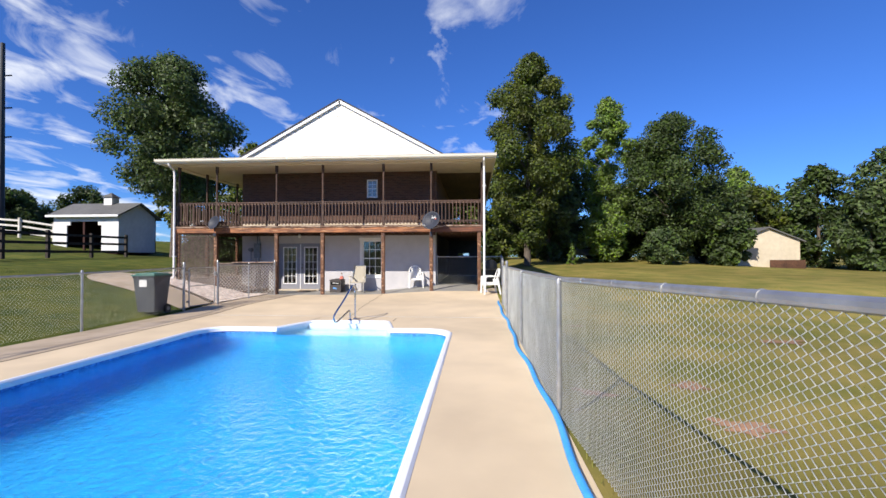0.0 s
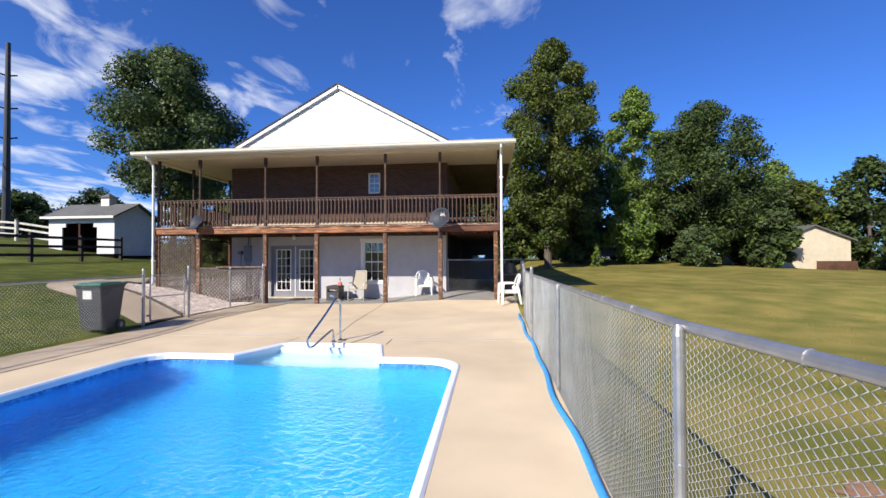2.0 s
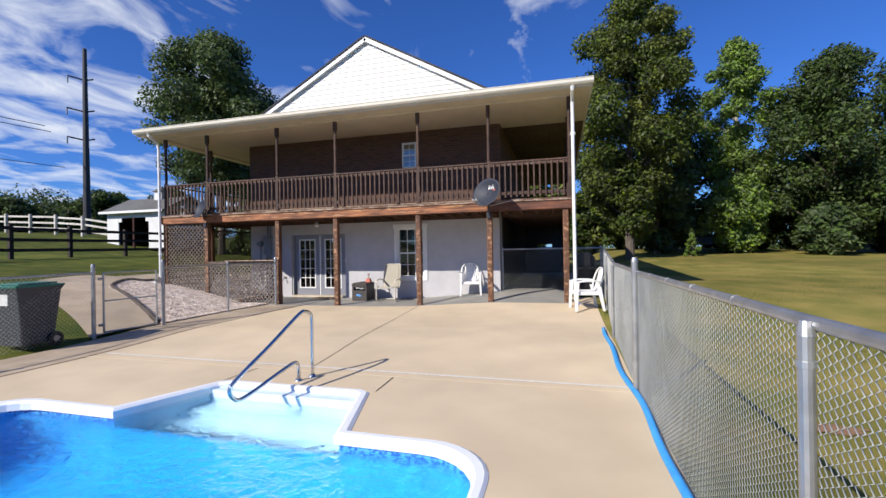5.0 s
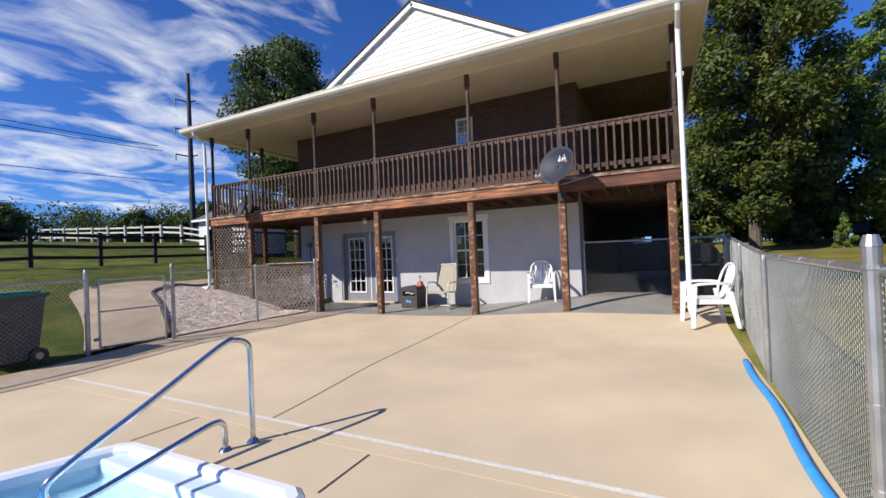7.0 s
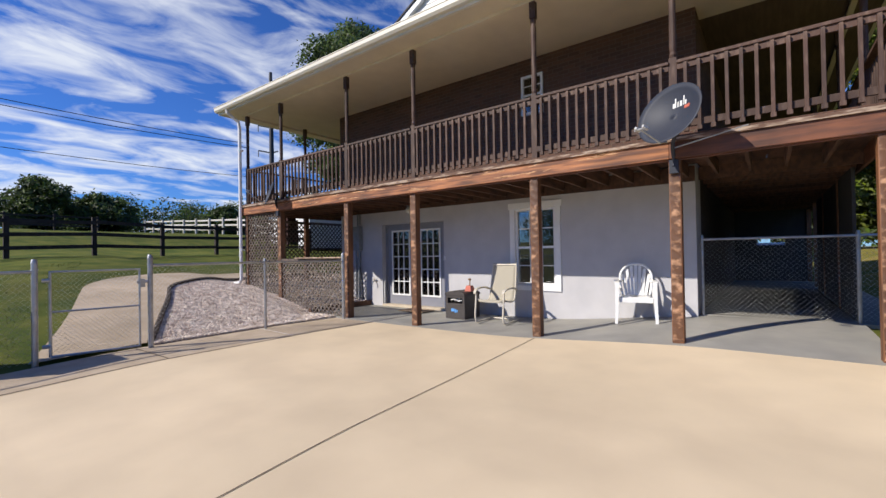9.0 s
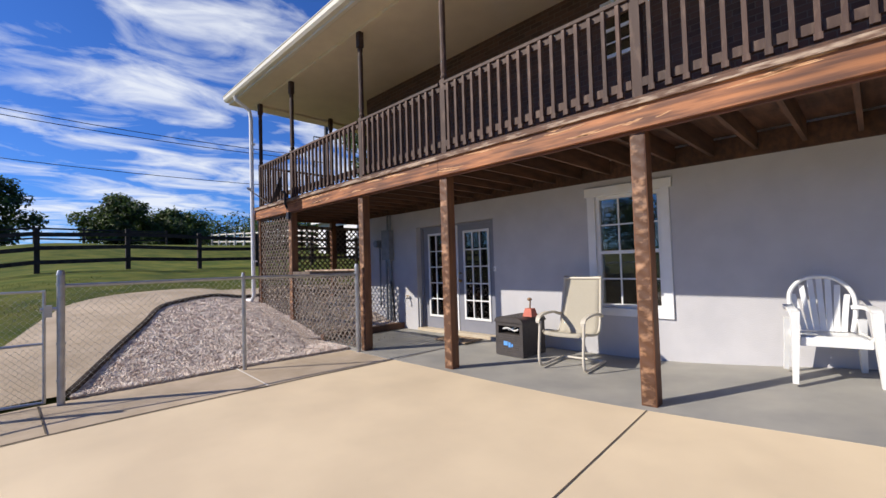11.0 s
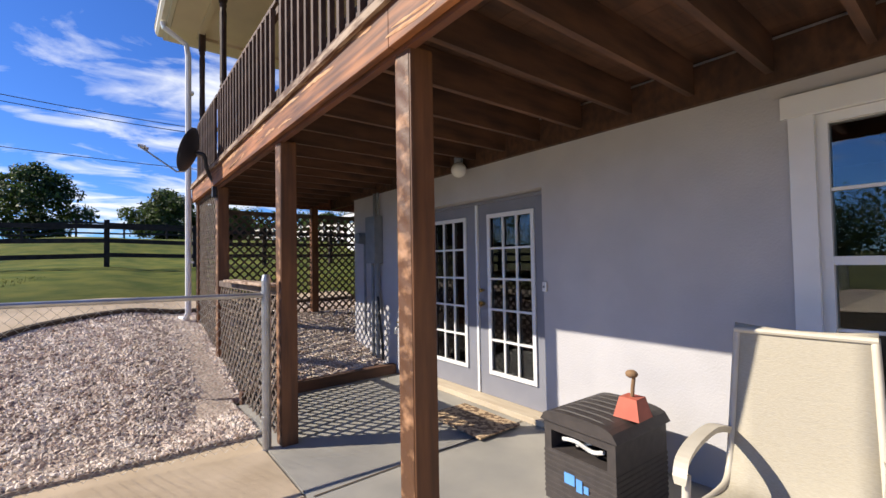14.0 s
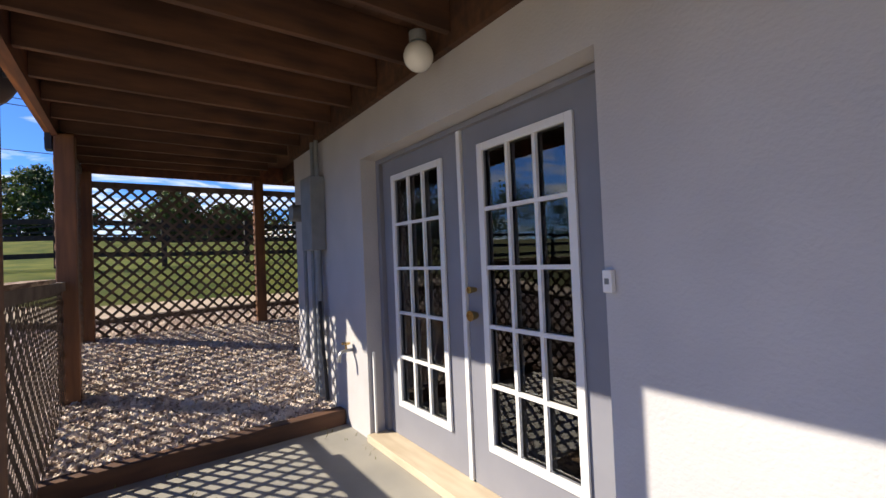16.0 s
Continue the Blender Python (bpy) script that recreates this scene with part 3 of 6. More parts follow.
def garden_path():
    left = [(-6.55, -6.65), (-7.7, -6.15), (-8.9, -5.72), (-10.0, -5.38), (-10.9, -5.05), (-11.6, -4.3), (-11.95, -3.0), (-12.05, -1.0), (-11.9, 1.4)]
    right = [(-6.55, -5.35), (-7.74, -4.78), (-8.82, -4.28), (-9.75, -3.9), (-10.25, -3.4), (-10.6, -2.8), (-10.85, -1.9), (-11.0, -0.4), (-11.0, 1.2)]
    v, f = [], []
    l2, r2 = curve_pts([(x, y, 0) for x, y in left], 4), curve_pts([(x, y, 0) for x, y in right], 4)
    for a, b in zip(l2, r2):
        for k in range(5):
            p = a.lerp(b, k / 4)
            v.append((p.x, p.y, ground_z(p.x, p.y) + 0.03))
    for i in range(len(l2) - 1):
        for k in range(4):
            f.append((i * 5 + k, i * 5 + k + 1, (i + 1) * 5 + k + 1, (i + 1) * 5 + k))
    mesh_part("garden_path", v, f, "walk_concrete", label="curved weathered concrete path up the lawn", kind="structure", smooth=True)
    bm = bmesh.new()
    pts = [(p.x + 0.03, p.y + 0.04, ground_z(p.x, p.y) + 0.05) for p in r2]
    tube(bm, pts, 0.045, 6)
    part("timber_edging", bm, "timber_edge", label="dark edging between path and gravel", kind="structure")
    return [(p.x, p.y) for p in r2]


PATH_EDGE = garden_path()


def gravel():
    """Stones over a bed, inside the path, the fence and the end of the porch floor."""
    poly = [(-6.42, -5.3)] + PATH_EDGE[2:] + [(-10.6, 3.5), (-8.5, 3.5), (-8.5, 0.0), (-7.5, 0.0), (-7.5, -1.93), (-6.42, -1.93)]

    def inside(x, y):
        hit = False
        for (ax, ay), (bx, by) in zip(poly, poly[1:] + poly[:1]):
            if (ay > y) != (by > y) and x < (bx - ax) * (y - ay) / (by - ay) + ax:
                hit = not hit
        return hit
    sheet("gravel_bed", [(x, y) for x, y in poly], "gravel_bed", "bed of pinkish grey gravel", lift=0.02, height=ground_z, step=0.5)
    rng = np.random.default_rng(4)
    base = [(1, 0, 0), (-1, 0, 0), (0, 1, 0), (0, -1, 0), (0, 0, 1), (0, 0, -1)]
    tri = [(0, 2, 4), (2, 1, 4), (1, 3, 4), (3, 0, 4), (2, 0, 5), (1, 2, 5), (3, 1, 5), (0, 3, 5)]
    v, f = [], []
    n = 0
    while n < 42000:
        x, y = rng.uniform(-12.2, -6.4), rng.uniform(-5.3, 3.4)
        if y > 0 and rng.random() < 0.6:
            continue
        if x < -10 and rng.random() < 0.5:
            continue
        if not inside(x, y):
            continue
        z = ground_z(x, y) + 0.03
        s = rng.uniform(0.011, 0.026)
        m = Euler(rng.uniform(0, 3, 3)).to_matrix()
        k = len(v)
        for b in base:
            p = m @ Vector((b[0] * s * rng.uniform(0.8, 1.5), b[1] * s * rng.uniform(0.6, 1.2), b[2] * s * rng.uniform(0.5, 1.0)))
            v.append((x + p.x, y + p.y, z + p.z * 0.8))
        f += [(a + k, b + k, c + k) for a, b, c in tri]
        n += 1
    mesh_part("gravel", v, f, "stone", label="loose pinkish grey gravel beside the porch", kind="stuff")


gravel()
bm = boxes((-7.49, -7.38, -1.86, -0.01, -0.05, 0.10), bevel=0.01)
part("timber_edging", bm, "joist", label="brown timber kerb between porch floor and gravel", kind="structure")


# ---- house ----
HX0, HX1, HB = -8.55, 0.05, 13.0      # brick storey
DX0, DX1, DF = -10.27, 2.0, -1.88     # deck
house = thing("house", (0, 0, 0), "two-storey house, brown brick above white masonry, with a white sided gable", "house")

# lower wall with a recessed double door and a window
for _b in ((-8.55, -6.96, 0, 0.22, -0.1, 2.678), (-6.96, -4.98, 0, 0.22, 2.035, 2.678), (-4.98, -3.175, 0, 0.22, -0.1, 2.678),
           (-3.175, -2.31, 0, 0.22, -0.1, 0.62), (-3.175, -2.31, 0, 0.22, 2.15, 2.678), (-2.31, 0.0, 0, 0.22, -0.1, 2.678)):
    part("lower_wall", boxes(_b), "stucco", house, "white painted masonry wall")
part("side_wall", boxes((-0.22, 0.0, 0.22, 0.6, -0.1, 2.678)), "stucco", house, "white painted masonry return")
# The side wall turns dark brown past its first 0.6 m.
part("side_wall", boxes((-0.22, -0.005, 0.6, HB, -0.1, 2.678)), "wall_dark", house, "dark brown side wall in the passage")
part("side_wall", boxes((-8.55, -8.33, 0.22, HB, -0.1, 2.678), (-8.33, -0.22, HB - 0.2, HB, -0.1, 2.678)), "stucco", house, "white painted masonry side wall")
# Room surfaces are coloured near-black in place of dim light indoors.
part("room_floor", boxes((-8.33, -0.22, 0.22, HB - 0.2, -0.12, 0.0)), "interior", house, "near-black room floor, dimness put into the colour")
part("room_ceiling", boxes((-8.33, -0.22, 0.22, HB - 0.2, 2.47, 2.60)), "interior", house, "near-black room ceiling, dimness put into the colour")
part("room_wall", boxes((-8.3, -0.25, 4.0, 4.1, 0.0, 2.6)), "interior", house, "near-black room wall, dimness put into the colour")

# upper storey
for _b in ((HX0, -2.98, 0, 0.2, 2.68, 5.2), (-2.5, HX1, 0, 0.2, 2.68, 5.2), (-2.98, -2.5, 0, 0.2, 2.68, 3.98), (-2.98, -2.5, 0, 0.2, 4.78, 5.2),
           (HX0, HX0 + 0.2, 0.2, HB, 2.68, 5.2), (HX1 - 0.2, HX1, 0.2, HB, 2.68, 5.2)):
    part("brick_wall", boxes(_b), "brick", house, "brown brick wall of the upper storey")
# Thin pale band over the lowest 0.23 m of the brick.
part("pale_band", boxes((HX0 + 0.02, HX1 - 0.3, -0.012, -0.002, 2.672, 2.90)), "sill", house, "pale band along the foot of the brick")


def gable():
    apex = (-4.26, 8.30)
    gy = 0.30
    slope = 0.548
    n = 19
    z0 = 5.25
    pitch = (apex[1] - z0) / n
    for k in range(n):
        za, zb = z0 + k * pitch, z0 + (k + 1) * pitch
        wa, wb = (apex[1] - za) / slope, (apex[1] - zb) / slope
        v = [(apex[0] - wa, gy - 0.020, za), (apex[0] + wa, gy - 0.020, za), (apex[0] + wb, gy - 0.006, zb), (apex[0] - wb, gy - 0.006, zb),
             (apex[0] - wa, gy, za), (apex[0] + wa, gy, za)]
        mesh_part("siding_board", v, [(0, 1, 2, 3), (0, 4, 5, 1)], "siding", house)
    mesh_part("gable_backing", [(apex[0] - 5.4, gy + 0.01, z0), (apex[0] + 5.4, gy + 0.01, z0), (apex[0], gy + 0.01, apex[1])], [(0, 1, 2)], "siding", house)
    for s in (-1, 1):
        a, b = Vector((apex[0], 0, apex[1] + 0.03)), Vector((apex[0] + s * 5.45, 0, apex[1] + 0.03 - 5.45 * slope))
        d = (b - a).normalized()
        nrm = Vector((-d.z, 0, d.x)) * (-s)
        if nrm.z < 0:
            nrm = -nrm
        v = []
        for p in (a, b):
            for o, y in ((-0.11, gy - 0.12), (0.02, gy - 0.12), (0.02, gy), (-0.11, gy)):
                q = p + nrm * o
                v.append((q.x, y, q.z))
        mesh_part("rake_board", v, [(0, 1, 2, 3), (4, 7, 6, 5), (0, 4, 5, 1), (1, 5, 6, 2), (2, 6, 7, 3), (3, 7, 4, 0)], "white_paint", house, "white rake trim")
        v = []
        for p in (a, b):
            for o, y in ((0.025, gy - 0.15), (0.07, gy - 0.15), (0.07, HB + 0.3), (0.025, HB + 0.3)):
                q = p + nrm * o
                v.append((q.x, y, q.z))
        mesh_part("roof_slope", v, [(0, 1, 2, 3), (4, 7, 6, 5), (0, 4, 5, 1), (1, 5, 6, 2), (2, 6, 7, 3), (3, 7, 4, 0)], "shingle", house, "dark shingled main roof")


gable()


def porch_roof():
    ex0, ex1, ey = -10.80, 2.46, -2.26
    z0, z1 = 5.27, 5.62
    # front and side skirts of the low roof
    def slab(name, quad, mat, t, label):
        v = [(x, y, z) for x, y, z in quad] + [(x, y, z - t) for x, y, z in quad]
        mesh_part(name, v, [(0, 1, 2, 3), (7, 6, 5, 4), (0, 4, 5, 1), (1, 5, 6, 2), (2, 6, 7, 3), (3, 7, 4, 0)], mat, house, label)
    slab("porch_roof", [(ex0, ey, z0), (ex1, ey, z0), (HX1, 0.32, z1 + 0.05), (HX0, 0.32, z1 + 0.05)], "shingle", 0.03, "dark shingled porch roof")
    slab("porch_roof", [(ex0, ey, z0), (HX0, 0.32, z1 + 0.05), (HX0, HB, z1), (ex0, HB, z0)], "shingle", 0.03, "dark shingled porch roof")
    slab("porch_roof", [(ex1, ey, z0), (ex1, HB, z0), (HX1, HB, z1), (HX1, 0.32, z1 + 0.05)], "shingle", 0.03, "dark shingled porch roof")
    for b in ((ex0 + 0.06, ex1 - 0.06, ey + 0.06, 0.0, 5.10, 5.13), (ex0 + 0.06, HX0, 0.0, HB, 5.10, 5.13), (HX1, ex1 - 0.06, 0.0, 0.5, 5.10, 5.13)):
        part("soffit", boxes(b), "soffit", house, "cream vinyl porch ceiling")
    # The inner stretch takes the dark copy, so its shade is painted.
    part("soffit", boxes((HX1, ex1 - 0.06, 0.504, HB, 5.10, 5.13)), "soffit_shaded", house, "side porch ceiling, its shade put into a dark brown")
    # battens at the edge beam
    part("edge_trim", boxes((ex0 + 0.5, ex1 - 0.5, -1.84, -1.76, 5.05, 5.098), (ex0 + 0.40, ex0 + 0.48, -1.84, HB, 5.05, 5.098), (ex1 - 0.48, ex1 - 0.40, -1.84, HB, 5.05, 5.098)), "soffit", house, "cream trim over the posts")
    part("fascia", boxes((ex0, ex1, ey, ey + 0.055, 5.10, 5.25), (ex0, ex0 + 0.055, ey + 0.06, HB, 5.10, 5.25), (ex1 - 0.055, ex1, ey + 0.06, HB, 5.10, 5.25)), "white_trim", house, "cream fascia board")
    # gutter: rounded profile along the front
    prof = [(0.0, 0.0), (-0.07, 0.0), (-0.105, 0.04), (-0.11, 0.105), (-0.122, 0.115), (-0.122, 0.125), (0.0, 0.125)]
    v = [(x, ey + a, 5.145 + b) for x in (ex0 - 0.02, ex1 + 0.02) for a, b in prof]
    m = len(prof)
    f = [(i, i + 1, m + i + 1, m + i) for i in range(m - 1)] + [tuple(range(m)), tuple(range(m, 2 * m))[::-1]]
    mesh_part("gutter", v, f, "white_trim", house, "cream metal gutter")
    for x, name in ((-10.26, "left"), (ex1 - 0.44, "right")):
        base = ground_z(x, -1.95) if x < -5 else 0.1
        s = -1 if x < -5 else 1
        bm = bmesh.new()
        pts = [(x, -2.31, 5.13), (x, -2.29, 5.05), (x, -2.0, 4.88), (x, -1.97, 4.7), (x, -1.97, base + 0.16), (x + s * 0.03, -2.0, base + 0.07), (x + s * 0.4 * (1 if s > 0 else -1) * (-1 if s < 0 else 0.3), -2.1, base + 0.04)]
        tube(bm, pts, 0.042, 8)
        part("downspout", bm, "white_paint", house, "white metal downspout")
        for z in (4.1, 1.45 if s < 0 else 4.12):
            part("strap", boxes((x - 0.06, x + 0.06, -1.985, -1.90, z, z + 0.035)), "white_paint", house)


porch_roof()

# deck structure
for _x0, _x1, _m in ((DX0, -4.30, "stain_x"), (-4.296, -0.05, "stain_x"), (-0.046, DX1, "stain")):
    part("front_beam", boxes((_x0, _x1, DF - 0.04, DF, 2.40, 2.63), bevel=0.004), _m, house, "worn orange-brown front beam of the deck" if _m == "stain_x" else "dark red-brown front beam of the deck")


def peeled_patches():
    """Long slivers of the beam's face where the stain has come off."""
    rng = random.Random(12)
    v, f = [], []
    for _ in range(46):
        x, z = rng.uniform(DX0 + 0.2, -0.6), rng.choice((2.46, 2.56, 2.60)) + rng.uniform(-0.02, 0.012)
        length, tall = rng.uniform(0.10, 0.55), rng.uniform(0.004, 0.014)
        n = 9
        k = len(v)
        for i in range(n):
            a = i / (n - 1)
            w = tall * math.sin(math.pi * min(0.97, max(0.03, a))) ** 0.5 * rng.uniform(0.5, 1.2)
            drift = 0.012 * math.sin(a * 3 + x)
            v += [(x + a * length, DF - 0.0415, z + drift - w), (x + a * length, DF - 0.0415, z + drift + w)]
        f += [(k + 2 * i, k + 2 * i + 2, k + 2 * i + 3, k + 2 * i + 1) for i in range(n - 1)]
    mesh_part("peeled_patch", v, f, "peeled", house, "pale bare wood where the stain has peeled", "stuff")


peeled_patches()
part("inner_beam", boxes((DX0, DX1, DF + 0.005, DF + 0.045, 2.38, 2.60)), "stain", house, "red-brown inner beam")
for _x in (DX0, DX1 - 0.04):
    part("side_beam", boxes((_x, _x + 0.04, DF + 0.05, HB, 2.40, 2.63)), "stain", house, "red-brown side beam")
part("ledger", boxes((HX0, 0.0, -0.045, -0.004, 2.36, 2.60)), "joist", house, "brown ledger along the wall")
part("drip_edge", boxes((DX0 - 0.03, DX1 + 0.03, DF - 0.07, DF - 0.045, 2.60, 2.645)), "worn", house, "pale worn edge of the deck boards")


def deck_floor():
    y = DF - 0.06
    k = 0
    boards = []
    while y < 0.0 - 0.05:
        boards.append(("x", y, min(y + 0.138, -0.004)))
        y += 0.141
    for _, a, b in boards:
        part("deck_board", boxes((DX0 - 0.04, DX1 + 0.04, a, b, 2.632, 2.668)), "joist", house)
    for x0, x1 in ((DX0 - 0.04, HX0 - 0.01), (HX1 + 0.01, DX1 + 0.04)):
        x = x0
        while x < x1 - 0.05:
            part("deck_board", boxes((x, min(x + 0.138, x1), 0.004, HB, 2.632, 2.668)), "joist", house)
            x += 0.141
    x = DX0 + 0.45
    bm0 = boxes((-0.019, 0.019, DF + 0.05, -0.05, 2.42, 2.628))
    first = None
    while x < DX1 - 0.2:
        if first is None:
            first = part("joist", bm0, "joist", house, "brown deck joist")
            first.location.x = x
        else:
            o = first.copy()
            scene.collection.objects.link(o)
            o.location.x = x
        x += 0.405
    y = 0.4
    for x0, x1 in ((DX0 + 0.045, HX0 - 0.05), (0.01, DX1 - 0.045)):
        y = 0.35
        while y < 9:
            part("joist", boxes((x0, x1, y, y + 0.038, 2.42, 2.628)), "joist", house)
            y += 0.6


deck_floor()

LOWER = {"a": -10.18, "b": -8.62, "c": -6.13, "d": -4.27, "e": -1.87, "f": 0.0, "g": 1.83}
UPPER = {"a": -10.18, "b": -8.60, "c": -6.14, "d": -4.27, "e": -1.86, "f": 0.0, "g": 1.94}


def lower_post(x, y, z0):
    bm = bmesh.new()
    box(bm, x - 0.066, x + 0.066, y - 0.064, y + 0.066, z0, 2.40, bevel=0.010)
    p = part("lower_post", bm, "post", house, "weathered brown timber post with a carved front")
    # the front face is hewn in a slanting, rope-like relief
    nx, nz = 8, 110
    v = []
    for j in range(nz + 1):
        z = z0 + 0.02 + (2.37 - z0) * j / nz
        for i in range(nx + 1):
            u = -1 + 2 * i / nx
            relief = 0.006 * (0.5 + 0.5 * math.sin(2 * math.pi * (z / 0.115) + 2.6 * u)) * (1 - u ** 6)
            v.append((x + u * 0.056, y - 0.0665 - relief, z))
    f = [(j * (nx + 1) + i, j * (nx + 1) + i + 1, (j + 1) * (nx + 1) + i + 1, (j + 1) * (nx + 1) + i) for j in range(nz) for i in range(nx)]
    mesh_part("carved_face", v, f, "carved", p, "peeled, rope-carved front face", smooth=True)


for _k, _x in LOWER.items():
    lower_post(_x, -1.80, ground_z(_x, -1.8) - 0.03 if _x < -8 else slab_z(_x, -1.8) - 0.005)
for _x, _ys in ((DX0 + 0.09, (0.0, 2.4, 4.8, 7.2, 9.6)), (DX1 - 0.12, (2.0, 4.4, 6.8, 9.2))):
    for _y in _ys:
        part("side_post", boxes((_x - 0.06, _x + 0.06, _y - 0.06, _y + 0.06, (ground_z(_x, _y) if _x < 0 else 0.24), 2.42), bevel=0.008), "post", house, "dark brown timber post")


def upper_post(x, y):
    bm = bmesh.new()
    box(bm, x - 0.045, x + 0.045, y - 0.045, y + 0.045, 2.672, 3.66, bevel=0.006)
    box(bm, x - 0.045, x + 0.045, y - 0.045, y + 0.045, 4.80, 5.10, bevel=0.006)
    prof = [(3.66, 0.032), (3.70, 0.045), (3.74, 0.034), (3.8, 0.042), (4.2, 0.038), (4.66, 0.042), (4.72, 0.034), (4.76, 0.045), (4.80, 0.032)]
    last = None
    for z, r in prof:
        now = ring(bm, Vector((x, y, z)), Vector((1, 0, 0)), Vector((0, 1, 0)), r, 10)
        if last:
            for k in range(10):
                bm.faces.new((last[k], last[(k + 1) % 10], now[(k + 1) % 10], now[k]))
        last = now
    part("upper_post", bm, "rail_wood", house, "turned dark brown porch post")


for _x in UPPER.values():
    upper_post(_x, -1.79)
for _x in (DX0 + 0.09, DX1 - 0.06):
    for _y in (0.0, 2.4, 4.8, 7.2, 9.6):
        upper_post(_x, _y)


def railing():
    rail = thing("deck_railing", (0, 0, 0), "dark weathered timber railing with square balusters round the deck", "railing")
    px = sorted(UPPER.values())
    rng = random.Random(3)
    for a, b in zip(px[:-1], px[1:]):
        part("top_rail", boxes((a + 0.045, b - 0.045, -1.86, -1.78, 3.575, 3.612), (a + 0.045, b - 0.045, -1.838, -1.80, 3.50, 3.572), bevel=0.004), "rail_wood", rail, "worn top rail")
        part("bottom_rail", boxes((a + 0.045, b - 0.045, -1.84, -1.80, 2.78, 2.86), bevel=0.004), "rail_wood", rail, "worn bottom rail")
    first = None
    xs = []
    for a, b in zip(px[:-1], px[1:]):
        n = round((b - a) / 0.135)
        xs += [a + (b - a) * k / n for k in range(1, n)]
    for x in xs:
        if first is None:
            bm = bmesh.new()
            box(bm, -0.018, 0.018, -1.878, -1.842, 2.72, 3.56, bevel=0.003)
            box(bm, -0.026, 0.026, -1.882, -1.838, 2.715, 2.765, bevel=0.003)
            first = part("baluster", bm, "rail_wood", rail)
            o = first
        else:
            o = first.copy()
            scene.collection.objects.link(o)
        o.location.x = x
        o.rotation_euler = (0, 0, 0)
    for sx in (DX0 + 0.09, DX1 - 0.06):
        part("top_rail", boxes((sx - 0.04, sx + 0.04, -1.74, 9.6, 3.575, 3.612)), "rail_wood", rail)
        part("bottom_rail", boxes((sx - 0.02, sx + 0.02, -1.74, 9.6, 2.78, 2.86)), "rail_wood", rail)
        y = -1.6
        f2 = None
        while y < 9.5:
            if f2 is None:
                f2 = part("baluster", boxes((sx + (-0.058 if sx < 0 else 0.022), sx + (-0.022 if sx < 0 else 0.058), -0.018, 0.018, 2.72, 3.56), bevel=0.003), "rail_wood", rail)
                o = f2
            else:
                o = f2.copy()
                scene.collection.objects.link(o)
            o.location.y = y
            y += 0.135


railing()


# doors and window
def lite_door(x0, x1, hinge):
    door = thing("door", ((x0 + x1) / 2, 0.15, 0.035), "blue grey door with fifteen white-framed panes", "door", "pair of glazed doors")
    door["kind"] = "structure"
    w = (x1 - x0) / 2
    sw = 0.31
    part("leaf", boxes((-w, -sw + 0.03, -0.0, 0.045, 0, 1.97), (sw - 0.03, w, 0.0, 0.045, 0, 1.97), (-sw + 0.03, sw - 0.03, 0.0, 0.045, 0, 0.25), (-sw + 0.03, sw - 0.03, 0, 0.045, 1.82, 1.97)), "door_paint", door, "blue grey door leaf")
    part("glazing_frame", boxes((-sw, -sw + 0.042, -0.018, -0.002, 0.22, 1.85), (sw - 0.042, sw, -0.018, -0.002, 0.22, 1.85), (-sw + 0.042, sw - 0.042, -0.018, -0.002, 0.22, 0.262), (-sw + 0.042, sw - 0.042, -0.018, -0.002, 1.808, 1.85), bevel=0.004), "white_paint", door, "white glazing frame")
    gx = [-sw + 0.042 + (2 * sw - 0.084) * k / 3 for k in range(4)]
    gz = [0.262 + (1.808 - 0.262) * k / 5 for k in range(6)]
    for x in gx[1:-1]:
        part("muntin", boxes((x - 0.010, x + 0.010, -0.014, 0.004, 0.262, 1.808)), "white_paint", door)
    for z in gz[1:-1]:
        part("muntin", boxes((gx[0], gx[-1], -0.0135, 0.0035, z - 0.010, z + 0.010)), "white_paint", door)
    for i in range(3):
        for j in range(5):
            p = part("pane", boxes((gx[i] + 0.001, gx[i + 1] - 0.001, 0.012, 0.016, gz[j] + 0.001, gz[j + 1] - 0.001)), "glass", door)
    return door, w


_d1, _ = lite_door(-6.90, -5.99, -1)
_d2, _w = lite_door(-5.945, -5.05, 1)
for z, r in ((0.93, 0.03), (1.07, 0.02)):
    bm = bmesh.new()
    tube(bm, [(-_w + 0.065, 0.0, z), (-_w + 0.065, -0.02, z), (-_w + 0.065, -0.05, z)], r * 0.6, 12, r)
    part("door_knob" if r > 0.025 else "deadbolt", bm, "brass", _d2, "brass " + ("knob" if r > 0.025 else "lock"))
_df = thing("door_frame", (0, 0, 0), "blue grey frame of the double door with a white centre strip and a tan sill", "door frame")
_df["kind"] = "structure"
part("jamb", boxes((-6.955, -6.905, 0.12, 0.24, 0.035, 2.03), (-5.045, -4.985, 0.12, 0.24, 0.035, 2.03), (-6.905, -5.045, 0.12, 0.24, 2.0, 2.03)), "door_paint", _df, "blue grey jambs")
part("centre_strip", boxes((-5.986, -5.954, 0.135, 0.20, 0.04, 2.02), bevel=0.004), "white_paint", _df, "white centre strip")
part("sill", boxes((-6.955, -4.985, -0.03, 0.24, -0.02, 0.032), bevel=0.005), "sill", _df, "tan timber sill")
part("reveal_strip", boxes((-6.945, -6.925, 0.03, 0.045, 0.035, 0.62)), "white_paint", _df, "short white strip in the reveal")


